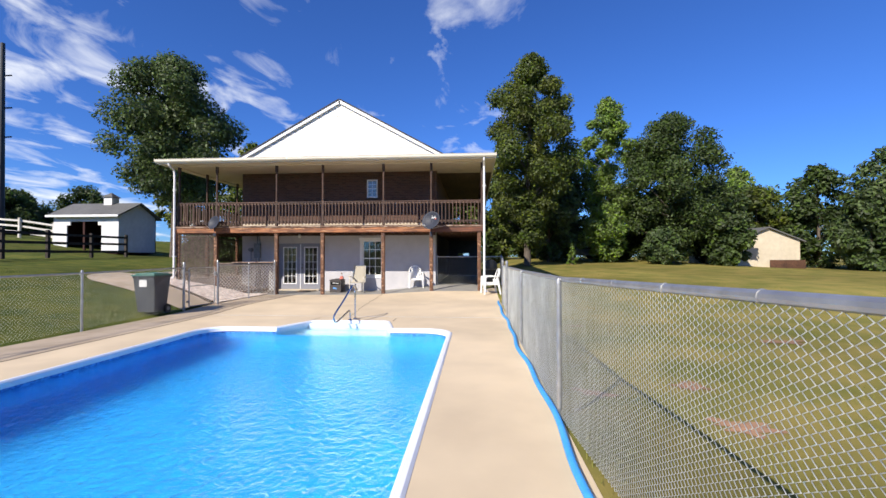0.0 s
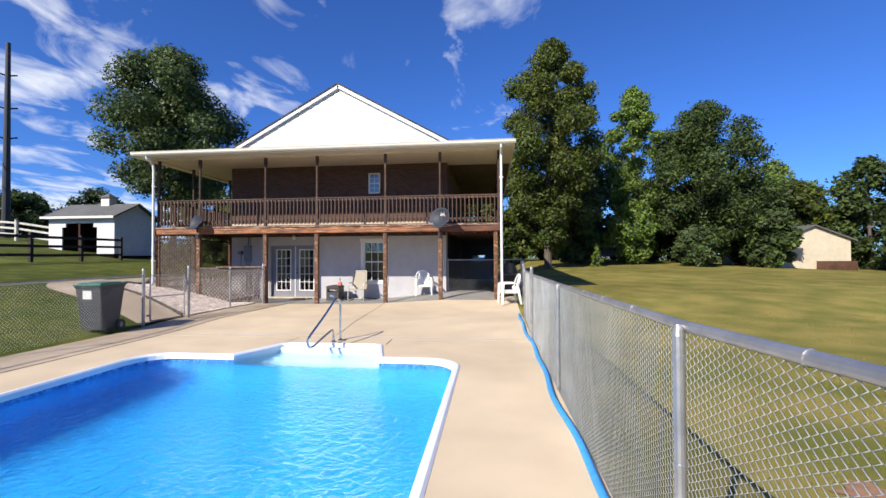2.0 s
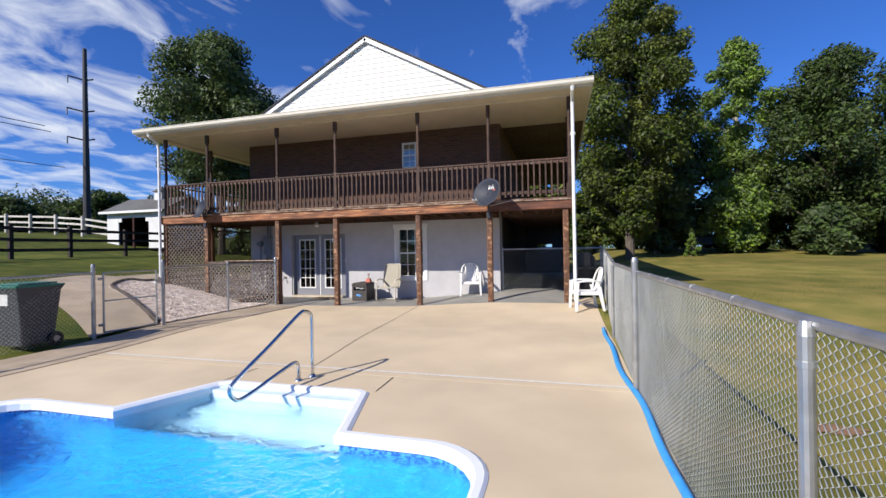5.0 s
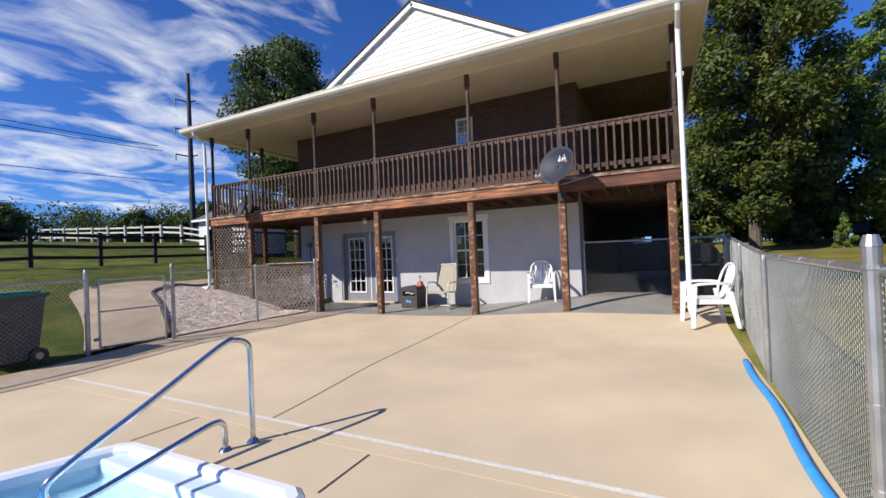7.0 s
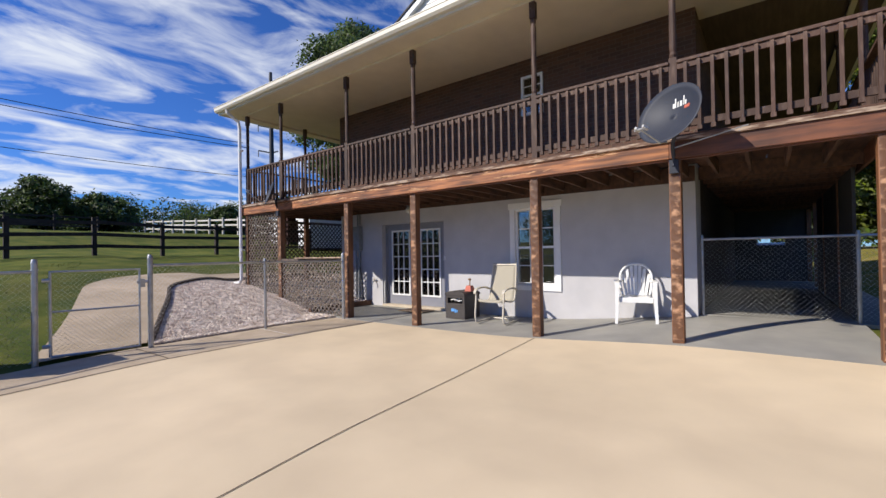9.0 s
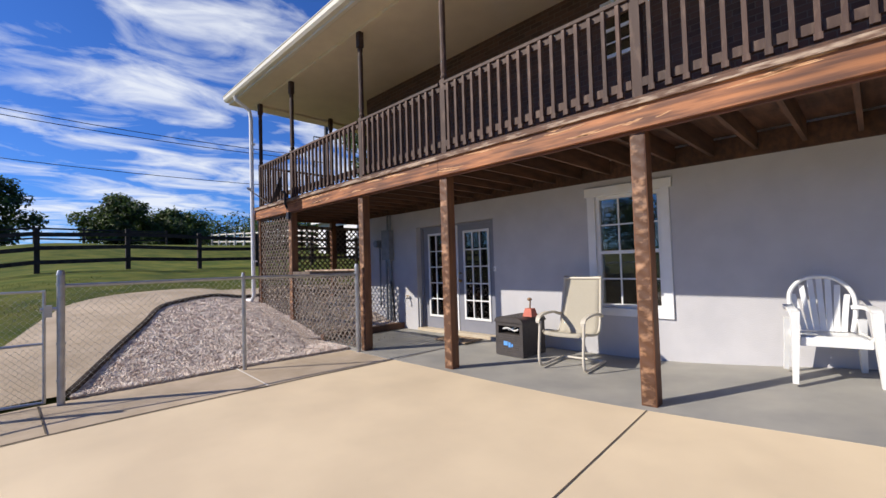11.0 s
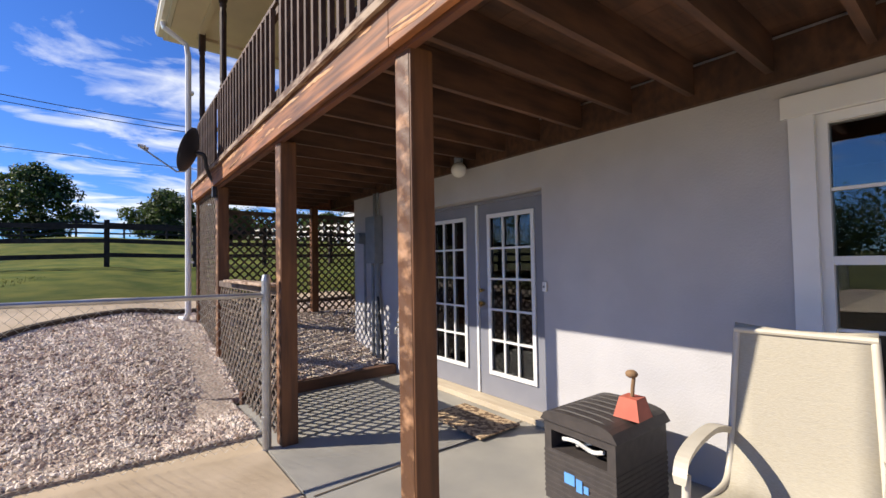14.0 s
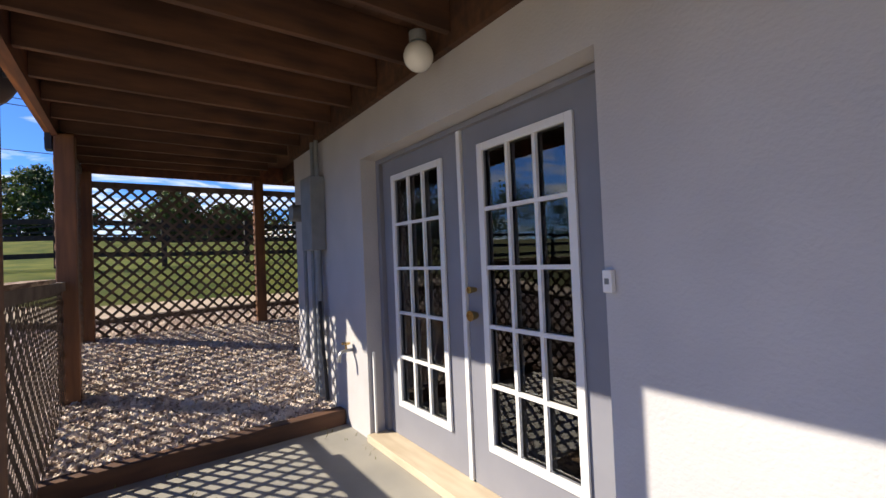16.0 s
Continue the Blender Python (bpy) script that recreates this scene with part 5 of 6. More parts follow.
def sling_chair():
    t = thing("sling_chair", (-3.13, -0.83, 0.0), "beige sling patio rocker with a cream metal frame, facing the patio", "chair", turn=5)
    # side frames: one bent tube each, faces -y
    for s in (-1, 1):
        x = s * 0.275
        bm = bmesh.new()
        key = [(x, 0.13, 0.07), (x, 0.24, 0.022), (x, 0.0, 0.022), (x, -0.24, 0.022), (x, -0.33, 0.05), (x, -0.355, 0.16), (x, -0.33, 0.36), (x, -0.30, 0.56)]
        tube(bm, curve_pts([(x, 0.30, 0.022)] + key[2:], 5), 0.017, 8)
        part("leg", bm, "cream_metal", t, "bent spring leg", smooth=True)
        bm = bmesh.new()
        tube(bm, curve_pts([(x * 0.93, -0.26, 0.43), (x * 0.93, 0.0, 0.385), (x * 0.93, 0.17, 0.39), (x * 0.93, 0.25, 0.52), (x * 0.9, 0.32, 0.82), (x * 0.87, 0.37, 1.06)], 5), 0.016, 8)
        part("side_rail", bm, "cream_metal", t, "cream side rail", smooth=True)
        arm = curve_pts([(x, 0.26, 0.60), (x * 1.04, 0.08, 0.645), (x * 1.05, -0.14, 0.65), (x * 1.04, -0.30, 0.625), (x * 1.02, -0.36, 0.57)], 4)
        v = []
        for p in arm:
            v += [(p.x - 0.026, p.y, p.z), (p.x + 0.026, p.y, p.z), (p.x + 0.02, p.y, p.z - 0.03), (p.x - 0.02, p.y, p.z - 0.03)]
        q = len(v) // 4
        f = [(k * 4 + i, k * 4 + (i + 1) % 4, k * 4 + 4 + (i + 1) % 4, k * 4 + 4 + i) for k in range(q - 1) for i in range(4)] + [(0, 1, 2, 3), (q * 4 - 1, q * 4 - 2, q * 4 - 3, q * 4 - 4)]
        mesh_part("armrest", v, f, "cream_metal", t, "cream armrest", smooth=False)
    for y, z in ((0.30, 0.022), (-0.20, 0.40), (0.36, 1.05)):
        bm = bmesh.new()
        w = 0.275 if z < 0.1 else 0.25
        tube(bm, [(-w, y, z), (w, y, z)], 0.014, 8)
        part("cross_bar", bm, "cream_metal", t)
    bm = bmesh.new()
    line = curve_pts([(0, -0.29, 0.40), (0, -0.26, 0.445), (0, 0.0, 0.39), (0, 0.16, 0.395), (0, 0.245, 0.53), (0, 0.315, 0.82), (0, 0.365, 1.06), (0, 0.385, 1.075)], 5)
    v, f = [], []
    n = 6
    for p in line:
        for i in range(n + 1):
            a = -1 + 2 * i / n
            v.append((a * 0.25, p.y, p.z - 0.018 * (1 - a * a)))
    for k in range(len(line) - 1):
        for i in range(n):
            f.append((k * (n + 1) + i, k * (n + 1) + i + 1, (k + 1) * (n + 1) + i + 1, (k + 1) * (n + 1) + i))
    s = mesh_part("sling", v, f, "sling", t, "beige woven sling, slightly sagging", smooth=True)
    s.modifiers.new("thickness", "SOLIDIFY").thickness = 0.006


sling_chair()


def storage_box():
    t = thing("storage_box", (-4.07, -0.60, -0.01), "dark brown wicker-look deck box with a domed lid", "storage box", turn=-2)
    w, d, h = 0.235, 0.26, 0.46
    part("body", boxes((-w, w, -d, d, 0.0, 0.30)), "dark_resin", t, "dark resin body")
    for _b in ((-w, -w + 0.05, -d, d, 0.30, h), (w - 0.05, w, -d, d, 0.30, h), (-w + 0.05, w - 0.05, d - 0.05, d, 0.30, h), (-w + 0.05, w - 0.05, -d, -d + 0.03, 0.41, h)):
        part("slot_panel", boxes(_b), "dark_resin", t, "dark resin panel round the open slot")
    for k in range(9):
        z = 0.03 + k * 0.03
        part("weave_band", boxes((-w - 0.004, w + 0.004, -d - 0.004, d + 0.004, z, z + 0.018), bevel=0.003), "dark_resin", t)
    v, f = [], []
    m = 18
    for y in (-d - 0.015, d + 0.015):
        for k in range(m + 1):
            a = -1 + 2 * k / m
            v.append((a * (w + 0.02), y, h + 0.075 * (1 - a ** 4) ** 0.5 * (1 if abs(a) < 1 else 0)))
    for k in range(m):
        f.append((k, k + 1, m + 2 + k, m + 1 + k))
    f += [tuple(range(m + 1)), tuple(range(m + 1, 2 * m + 2))[::-1], (0, m + 1, 2 * m + 1, m)]
    part_lid = mesh_part("lid", v, f, "dark_resin", t, "domed ribbed lid")
    for k in range(7):
        y = -d + 0.03 + k * 0.075
        bm = bmesh.new()
        tube(bm, [(a * w, y, h + 0.076 * (1 - a ** 4) ** 0.5) for a in (-0.93, -0.6, -0.3, 0, 0.3, 0.6, 0.93)], 0.007, 6)
        part("rib", bm, "dark_resin", part_lid)
    part("print", boxes((-0.09, -0.02, -d - 0.008, -d - 0.005, 0.14, 0.20), (-0.01, 0.03, -d - 0.008, -d - 0.005, 0.12, 0.19), (0.04, 0.07, -d - 0.008, -d - 0.005, 0.13, 0.17)), "cloth_blue", t, "worn blue print")
    bm = bmesh.new()
    tube(bm, curve_pts([(-0.14, -d + 0.05, 0.36), (-0.04, -d + 0.03, 0.38), (0.05, -d + 0.05, 0.345), (0.13, -d + 0.04, 0.37)], 4), 0.012, 6)
    tube(bm, [(-0.05, -d + 0.05, 0.35), (0.06, -d + 0.08, 0.39)], 0.010, 6)
    o = part("cloth", bm, "label_white", None, "white crumpled cord in the open slot of the box")
    tagged(o, category="cord")
    o.location = t.location
    r = thing("sprinkler", (-3.88, -0.62, 0.525), "faded red tapered tin with an upright knobbed stem", "garden tool")
    v = []
    for z, a in ((0.0, 0.075), (0.11, 0.05)):
        v += [(-a, -a, z), (a, -a, z), (a, a, z), (-a, a, z)]
    mesh_part("body", v, [(3, 2, 1, 0), (4, 5, 6, 7), (0, 1, 5, 4), (1, 2, 6, 5), (2, 3, 7, 6), (3, 0, 4, 7)], "red", r, "faded red body")
    bm = bmesh.new()
    tube(bm, [(0.0, 0, 0.11), (0.005, 0, 0.17), (0.012, 0.0, 0.215)], 0.011, 8)
    part("stem", bm, "rope", r)
    bm = bmesh.new()
    bmesh.ops.create_icosphere(bm, subdivisions=2, radius=0.032, matrix=pose(0.0, 0, 0.235) @ Matrix.Diagonal((1.1, 1, 0.75, 1)))
    part("knob", bm, "rope", r, "brown knob", smooth=True)


storage_box()


# ---- dishes ----
def satellite_dish(at, face, size, mat, foot, label, bars=False, reach=0.85, drop=0.55):
    t = thing("satellite_dish", at, label, "satellite dish")
    f = Vector(face).normalized()
    rot = f.to_track_quat("Z", "Y").to_matrix()
    v, fc = [], []
    rings, seg = 7, 30
    for j in range(rings + 1):
        r = j / rings
        for i in range(seg):
            a = 2 * math.pi * i / seg
            p = Vector((math.cos(a) * r * size * 0.5, math.sin(a) * r * size * 0.46, 0.085 * size * r * r * 1.6))
            v.append(tuple(rot @ p))
    for j in range(rings):
        for i in range(seg):
            k = (i + 1) % seg
            fc.append((j * seg + i, j * seg + k, (j + 1) * seg + k, (j + 1) * seg + i))
    d = mesh_part("reflector", v, fc, mat, t, "shallow oval reflector", smooth=True)
    d.modifiers.new("thickness", "SOLIDIFY").thickness = 0.006
    lo = rot @ Vector((0, -size * 0.46, 0.10 * size))
    if lo.z > 0:
        lo = rot @ Vector((0, size * 0.46, 0.10 * size))
    tip = f * size * reach + lo * drop
    bm = bmesh.new()
    tube(bm, [lo * 0.9 - f * 0.03, lo * 1.05 + f * 0.05, tip], 0.010, 8)
    part("arm", bm, "galv", t, "grey feed arm")
    side = f.cross(Vector((0, 0, 1))).normalized()
    for s in (-1, 1):
        bm = bmesh.new()
        q = tip + side * s * 0.045 + Vector((0, 0, 0.015))
        tube(bm, [q - f * -0.02, q - f * 0.05], 0.015, 10, 0.022)
        part("feed_horn", bm, "dish_light", t, "pale feed horn")
    bm = bmesh.new()
    tube(bm, [tip - side * 0.07, tip + side * 0.07], 0.012, 8)
    part("cross_bar", bm, "galv", t)
    back = -f * 0.06
    ft = Vector(foot) - Vector(at)
    bm = bmesh.new()
    tube(bm, curve_pts([back * 0.2, back * 1.6, Vector((ft.x * 0.8, ft.y * 0.7, ft.z * 0.45)), Vector((ft.x, ft.y, ft.z * 0.75)), ft], 5), 0.022, 10)
    part("mast", bm, "dish", t, "curved dark steel mast", smooth=True)
    part("foot_plate", boxes((ft.x - 0.05, ft.x + 0.05, ft.y - 0.012, ft.y + 0.03, ft.z - 0.08, ft.z + 0.08)), "dish", t, "mounting plate")
    if bars:
        v, fc = [], []
        for k, (x0, x1, y0, y1) in enumerate(((-0.02, 0.02, 0.10, 0.15), (0.005, 0.02, 0.15, 0.20), (0.035, 0.05, 0.10, 0.16), (0.065, 0.095, 0.10, 0.16), (0.11, 0.125, 0.10, 0.20), (0.13, 0.15, 0.10, 0.15))):
            for x, y in ((x0, y0), (x1, y0), (x1, y1), (x0, y1)):
                p = rot @ Vector((x, y, 0.085 * 1.6 * size * ((x / size * 2) ** 2 + (y / size * 2.174) ** 2) + 0.010))
                v.append(tuple(p))
            fc.append(tuple(range(k * 4, k * 4 + 4)))
        mesh_part("print", v, fc, "label_white", t, "white printed bars")
        red = []
        for x, y in ((0.125, 0.055), (0.195, 0.055), (0.195, 0.09), (0.125, 0.09)):
            red.append(tuple(rot @ Vector((x, y, 0.085 * 1.6 * size * ((x / size * 2) ** 2 + (y / size * 2.174) ** 2) + 0.010))))
        mesh_part("print", red, [(0, 1, 2, 3)], "red", t, "small red printed block")
        bm = bmesh.new()
        tube(bm, [ft + Vector((0.02, -0.04, 0.22)), ft + Vector((0.75, -0.04, 0.36))], 0.009, 6)
        part("stay", bm, "galv", t, "thin steel stay")


satellite_dish((0.09, -2.42, 2.76), (-0.42, -0.84, 0.30), 0.76, "dish", (0.0, -1.905, 2.30), "grey satellite dish on a curved mast on a post", True, 0.50, 1.0)
# A pale dish in dark grey: the shade on its back is coloured in.
satellite_dish((-8.46, -2.12, 2.77), (-0.36, -0.88, 0.32), 0.60, "dish", (-8.62, -1.905, 2.35), "small satellite dish on the corner of the deck, shade put into its dark grey")


# ---- porch fittings ----
def fittings():
    t = thing("porch_light", (-5.90, -0.15, 2.405), "round white globe light under the deck", "lamp")
    bm = bmesh.new()
    bmesh.ops.create_uvsphere(bm, u_segments=24, v_segments=16, radius=0.078, matrix=pose(0, 0, -0.075))
    part("shade", bm, "globe", t, "white glass globe", smooth=True)
    bm = bmesh.new()
    tube(bm, [(0, 0, 0.0), (0, 0, 0.05)], 0.045, 16)
    part("base", bm, "meter_grey", t)
    t = thing("ceiling_light", (-3.0, 2.47, 2.468), "white glass ceiling light seen through the window", "lamp")
    bm = bmesh.new()
    tube(bm, [(0, 0, 0), (0, 0, -0.03), (0, 0, -0.05)], 0.19, 24, 0.185)
    tube(bm, [(0, 0, -0.05), (0, 0, -0.10), (0, 0, -0.125)], 0.175, 24, 0.06)
    part("shade", bm, "globe", t, "white glass bowl", smooth=True)
    t = thing("meter_box", (-7.82, -0.004, 0), "grey electric service box with conduits on the wall", "meter box")
    part("box", boxes((-0.13, 0.13, -0.13, 0.0, 1.40, 2.04), bevel=0.008), "meter_grey", t, "grey steel box")
    bm = bmesh.new()
    tube(bm, [(-0.30, 0, 1.76), (-0.30, -0.10, 1.76), (-0.30, -0.17, 1.76)], 0.085, 20, 0.075)
    part("meter", bm, "meter_grey", t, "round glass meter")
    for x, z0, z1, r in ((-0.07, 0.12, 1.40, 0.024), (0.05, 0.12, 1.40, 0.032), (0.0, 2.04, 2.36, 0.024), (0.09, 2.04, 2.36, 0.018), (-0.30, 0.4, 1.68, 0.018)):
        bm = bmesh.new()
        tube(bm, [(x, -0.05, z0), (x, -0.05, z1)], r, 10)
        part("conduit", bm, "meter_grey", t, "grey conduit")
    bm = bmesh.new()
    tube(bm, curve_pts([(0.08, -0.06, 0.95), (0.15, -0.08, 0.7), (0.19, -0.07, 0.4), (0.20, -0.06, 0.12)], 5), 0.016, 8)
    part("cable", bm, "cable", t, "black cable")
    t = thing("doorbell", (-4.955, -0.004, 1.18), "small white switch box beside the door", "switch")
    part("cover", boxes((-0.018, 0.018, -0.025, 0, -0.04, 0.04), bevel=0.004), "white_paint", t)
    part("button", boxes((-0.007, 0.007, -0.030, -0.025, -0.01, 0.01)), "meter_grey", t)
    # Added tap shape in place of a hand-like shadow on the wall.
    t = thing("shadow_tap", (-7.22, -0.004, 0.52), "small metal tap standing in for a hand-like shadow on the wall", "tap")
    bm = bmesh.new()
    tube(bm, curve_pts([(0, 0, 0.08), (0, -0.06, 0.08), (0, -0.10, 0.06), (0, -0.11, 0.0)], 4), 0.014, 8)
    part("spout", bm, "galv", t)
    bm = bmesh.new()
    tube(bm, [(0, -0.05, 0.08), (0, -0.05, 0.13)], 0.008, 6)
    tube(bm, [(0, -0.05, 0.13), (0, -0.05, 0.142)], 0.035, 10)
    part("handle", bm, "brass", t)
    bm = bmesh.new()
    box(bm, -5.86, -5.14, -0.62, -0.16, -0.004, 0.012, bevel=0.004)
    o = part("door_mat", bm, "mat_fibre", label="patterned brown and tan woven door mat")
    tagged(o, category="door mat")
    # grill by the fence
    t = thing("barbecue_grill", (2.28, -0.95, 0.2), "black covered barbecue grill beside the fence", "grill", turn=90)
    part("cabinet", boxes((-0.33, 0.33, -0.24, 0.24, 0.12, 0.72), bevel=0.01), "black_metal", t, "black cabinet")
    v, f = [], []
    m = 10
    for x in (-0.36, 0.36):
        for k in range(m + 1):
            a = math.pi * k / m
            v.append((x, -0.27 * math.cos(a), 0.78 + 0.36 * math.sin(a) ** 0.8))
    for k in range(m):
        f.append((k, k + 1, m + 2 + k, m + 1 + k))
    f += [tuple(range(m + 1))[::-1], tuple(range(m + 1, 2 * m + 2)), (0, m + 1, 2 * m + 1, m)]
    mesh_part("lid", v, f, "black_metal", t, "curved black lid", smooth=False)
    for _b in ((-0.62, -0.34, -0.2, 0.2, 0.74, 0.77), (0.34, 0.62, -0.2, 0.2, 0.74, 0.77)):
        part("shelf", boxes(_b), "black", t, "black side shelf")
    bm = bmesh.new()
    tube(bm, [(-0.25, -0.31, 0.86), (0.25, -0.31, 0.86)], 0.014, 8)
    part("handle", bm, "galv", t)
    for x in (-0.3, 0.3):
        for y in (-0.2, 0.2):
            part("leg", boxes((x - 0.02, x + 0.02, y - 0.02, y + 0.02, 0.0, 0.12)), "black_metal", t)
    # things up on the deck
    t = thing("planter", (-9.85, -1.45, 2.668), "small white pot on the deck", "pot")
    bm = bmesh.new()
    tube(bm, [(0, 0, 0), (0, 0, 0.1), (0, 0, 0.22)], 0.09, 16, 0.13)
    part("pot", bm, "white_plastic", t)


fittings()


# ---- pasture, sheds, distance ----
def board_fence(label, pts, mat, rails, h, spacing=2.4):
    t = thing("pasture_fence", (0, 0, 0), label, "fence")
    line = []
    for (ax, ay), (bx, by) in zip(pts[:-1], pts[1:]):
        n = max(1, round(math.hypot(bx - ax, by - ay) / spacing))
        line += [(ax + (bx - ax) * k / n, ay + (by - ay) * k / n) for k in range(n)]
    line.append(pts[-1])
    rng = random.Random(5)
    for x, y in line:
        z = ground_z(x, y)
        part("post", boxes((x - 0.07, x + 0.07, y - 0.07, y + 0.07, z - 0.1, z + h + 0.12 + rng.uniform(-0.03, 0.03)), bevel=0.01), mat, t)
    for (ax, ay), (bx, by) in zip(line[:-1], line[1:]):
        a, b = Vector((ax, ay, ground_z(ax, ay))), Vector((bx, by, ground_z(bx, by)))
        d = (b - a).normalized()
        s = Vector((d.y, -d.x, 0)).normalized()
        for z in rails:
            zz = Vector((0, 0, z + rng.uniform(-0.02, 0.02)))
            v = []
            for p in (a + zz, b + zz):
                for o, q in ((0.072, -0.065), (0.11, -0.065), (0.11, 0.065), (0.072, 0.065)):
                    w = p + s * o + Vector((0, 0, q))
                    v.append(tuple(w))
            mesh_part("board", v, [(0, 1, 2, 3), (7, 6, 5, 4), (0, 4, 5, 1), (1, 5, 6, 2), (2, 6, 7, 3), (3, 7, 4, 0)], mat, t)


board_fence("black-stained three-board pasture fence", [(-17.2, -22.0), (-18.2, -10.0), (-18.95, -3.0), (-19.6, 1.7), (-20.3, 7.3)], "fence_black", (0.32, 0.76, 1.20), 1.25)
board_fence("white weathered board fence across the far pasture", [(-27.2, 9.2), (-38, 9.6), (-56, 10.5)], "fence_white", (0.4, 0.8, 1.2), 1.25, 3.0)
board_fence("far dark board fence on the hill", [(-44, -30.0), (-46, -8.0), (-47, 4)], "fence_black", (0.4, 0.8, 1.2), 1.25, 3.0)


def barn():
    x0, x1, y0, y1 = -26.3, -21.7, 8.3, 11.6
    zb, ze = 1.75, 4.25
    t = thing("barn", (0, 0, 0), "white open-fronted run-in shed with a grey roof and a cupola", "shed")
    v = [(x0, y0), (x0 + 0.9, y0), (x0 + 3.7, y0), (x1, y0)]
    part("front_wall", boxes((x0, x0 + 0.95, y0, y0 + 0.08, zb, ze), (x0 + 3.4, x1, y0, y0 + 0.08, zb, ze), (x0 + 0.95, x0 + 3.4, y0, y0 + 0.08, ze - 0.45, ze)), "shed_white", t, "white boarded front")
    for xb in (x0 + 0.95, x0 + 3.15):
        part("bracket", boxes((xb, xb + 0.25, y0 + 0.002, y0 + 0.078, ze - 0.7, ze - 0.45)), "shed_white", t)
    # Inner sides and floor are added dark, standing for shade behind the opening.
    for xa in (x0 + 0.09, x1 - 0.13):
        part("shade_lining", boxes((xa, xa + 0.04, y0 + 0.09, y1 - 0.09, zb, ze)), "shed_red", t, "dark red lining added to darken the open front")
    part("shade_floor", boxes((x0 + 0.14, x1 - 0.14, y0 + 0.09, y1 - 0.09, zb - 0.1, zb + 0.12)), "shed_red", t, "dark floor added to darken the open front")
    part("back_wall", boxes((x0, x1, y1 - 0.08, y1, zb, ze)), "shed_red", t, "dark red back wall, shade put into the colour")
    for x in (x0, x1 - 0.08):
        mesh_part("side_wall", [(x, y0 + 0.08, zb), (x, y1 - 0.08, zb), (x, y1 - 0.08, ze), (x, (y0 + y1) / 2, ze + 0.85), (x, y0 + 0.08, ze), (x + 0.08, y0 + 0.08, zb), (x + 0.08, y1 - 0.08, zb), (x + 0.08, y1 - 0.08, ze), (x + 0.08, (y0 + y1) / 2, ze + 0.85), (x + 0.08, y0 + 0.08, ze)],
                  [(0, 1, 2, 3, 4), (9, 8, 7, 6, 5), (0, 5, 6, 1), (1, 6, 7, 2), (2, 7, 8, 3), (3, 8, 9, 4), (4, 9, 5, 0)], "shed_white", t, "white boarded end")
    ym = (y0 + y1) / 2
    for s, ya in ((-1, y0 - 0.3), (1, y1 + 0.3)):
        v = [(x0 - 0.25, ya, ze - 0.05), (x1 + 0.25, ya, ze - 0.05), (x1 + 0.25, ym, ze + 0.95), (x0 - 0.25, ym, ze + 0.95)]
        v += [(a, b, c - 0.1) for a, b, c in v]
        mesh_part("roof", v, [(0, 1, 2, 3), (7, 6, 5, 4), (0, 4, 5, 1), (1, 5, 6, 2), (2, 6, 7, 3), (3, 7, 4, 0)], "shed_roof", t, "grey shingle roof")
    part("gutter_board", boxes((x0 - 0.25, x1 + 0.25, y0 - 0.36, y0 - 0.31, ze - 0.17, ze - 0.03)), "white_paint", t)
    part("cupola", boxes((-24.0, -23.4, ym - 0.3, ym + 0.3, ze + 0.75, ze + 1.35)), "shed_white", t, "white cupola")
    mesh_part("cupola_roof", [(-24.1, ym - 0.4, ze + 1.35), (-23.3, ym - 0.4, ze + 1.35), (-23.3, ym + 0.4, ze + 1.35), (-24.1, ym + 0.4, ze + 1.35), (-23.7, ym, ze + 1.7)], [(3, 2, 1, 0), (0, 1, 4), (1, 2, 4), (2, 3, 4), (3, 0, 4)], "shed_roof", t)
    part("centre_post", boxes((x0 + 2.1, x0 + 2.22, y0, y0 + 0.1, zb, ze - 0.45)), "shed_red", t)


barn()


def cream_house():
    t = thing("outbuilding", (0, 0, 0), "cream gabled outbuilding half hidden by trees", "building")
    x0, x1, y0, y1, z = 23.8, 29.0, 20.0, 28.0, 0.3
    part("wall", boxes((x0, x1, y0, y0 + 0.15, z, z + 2.5), (x0, x0 + 0.15, y0 + 0.15, y1, z, z + 2.5), (x1 - 0.15, x1, y0 + 0.15, y1, z, z + 2.5)), "cream_wall", t, "cream sided walls")
    xm = (x0 + x1) / 2
    mesh_part("gable_wall", [(x0, y0 + 0.01, z + 2.5), (x1, y0 + 0.01, z + 2.5), (xm, y0 + 0.01, z + 3.5)], [(0, 1, 2)], "cream_wall", t)
    for s in (-1, 1):
        xe = xm + s * (xm - x0 + 0.3)
        v = [(xe, y0 - 0.25, z + 2.4), (xe, y1, z + 2.4), (xm, y1, z + 3.6), (xm, y0 - 0.25, z + 3.6)]
        v += [(a, b, c - 0.1) for a, b, c in v]
        mesh_part("roof", v, [(0, 1, 2, 3), (7, 6, 5, 4), (0, 4, 5, 1), (1, 5, 6, 2), (2, 6, 7, 3), (3, 7, 4, 0)], "shed_roof", t, "grey roof")
    part("low_fence", boxes((26.2, 29.0, 19.4, 19.45, 0.2, 1.1)), "joist", t, "brown board screen")


cream_house()


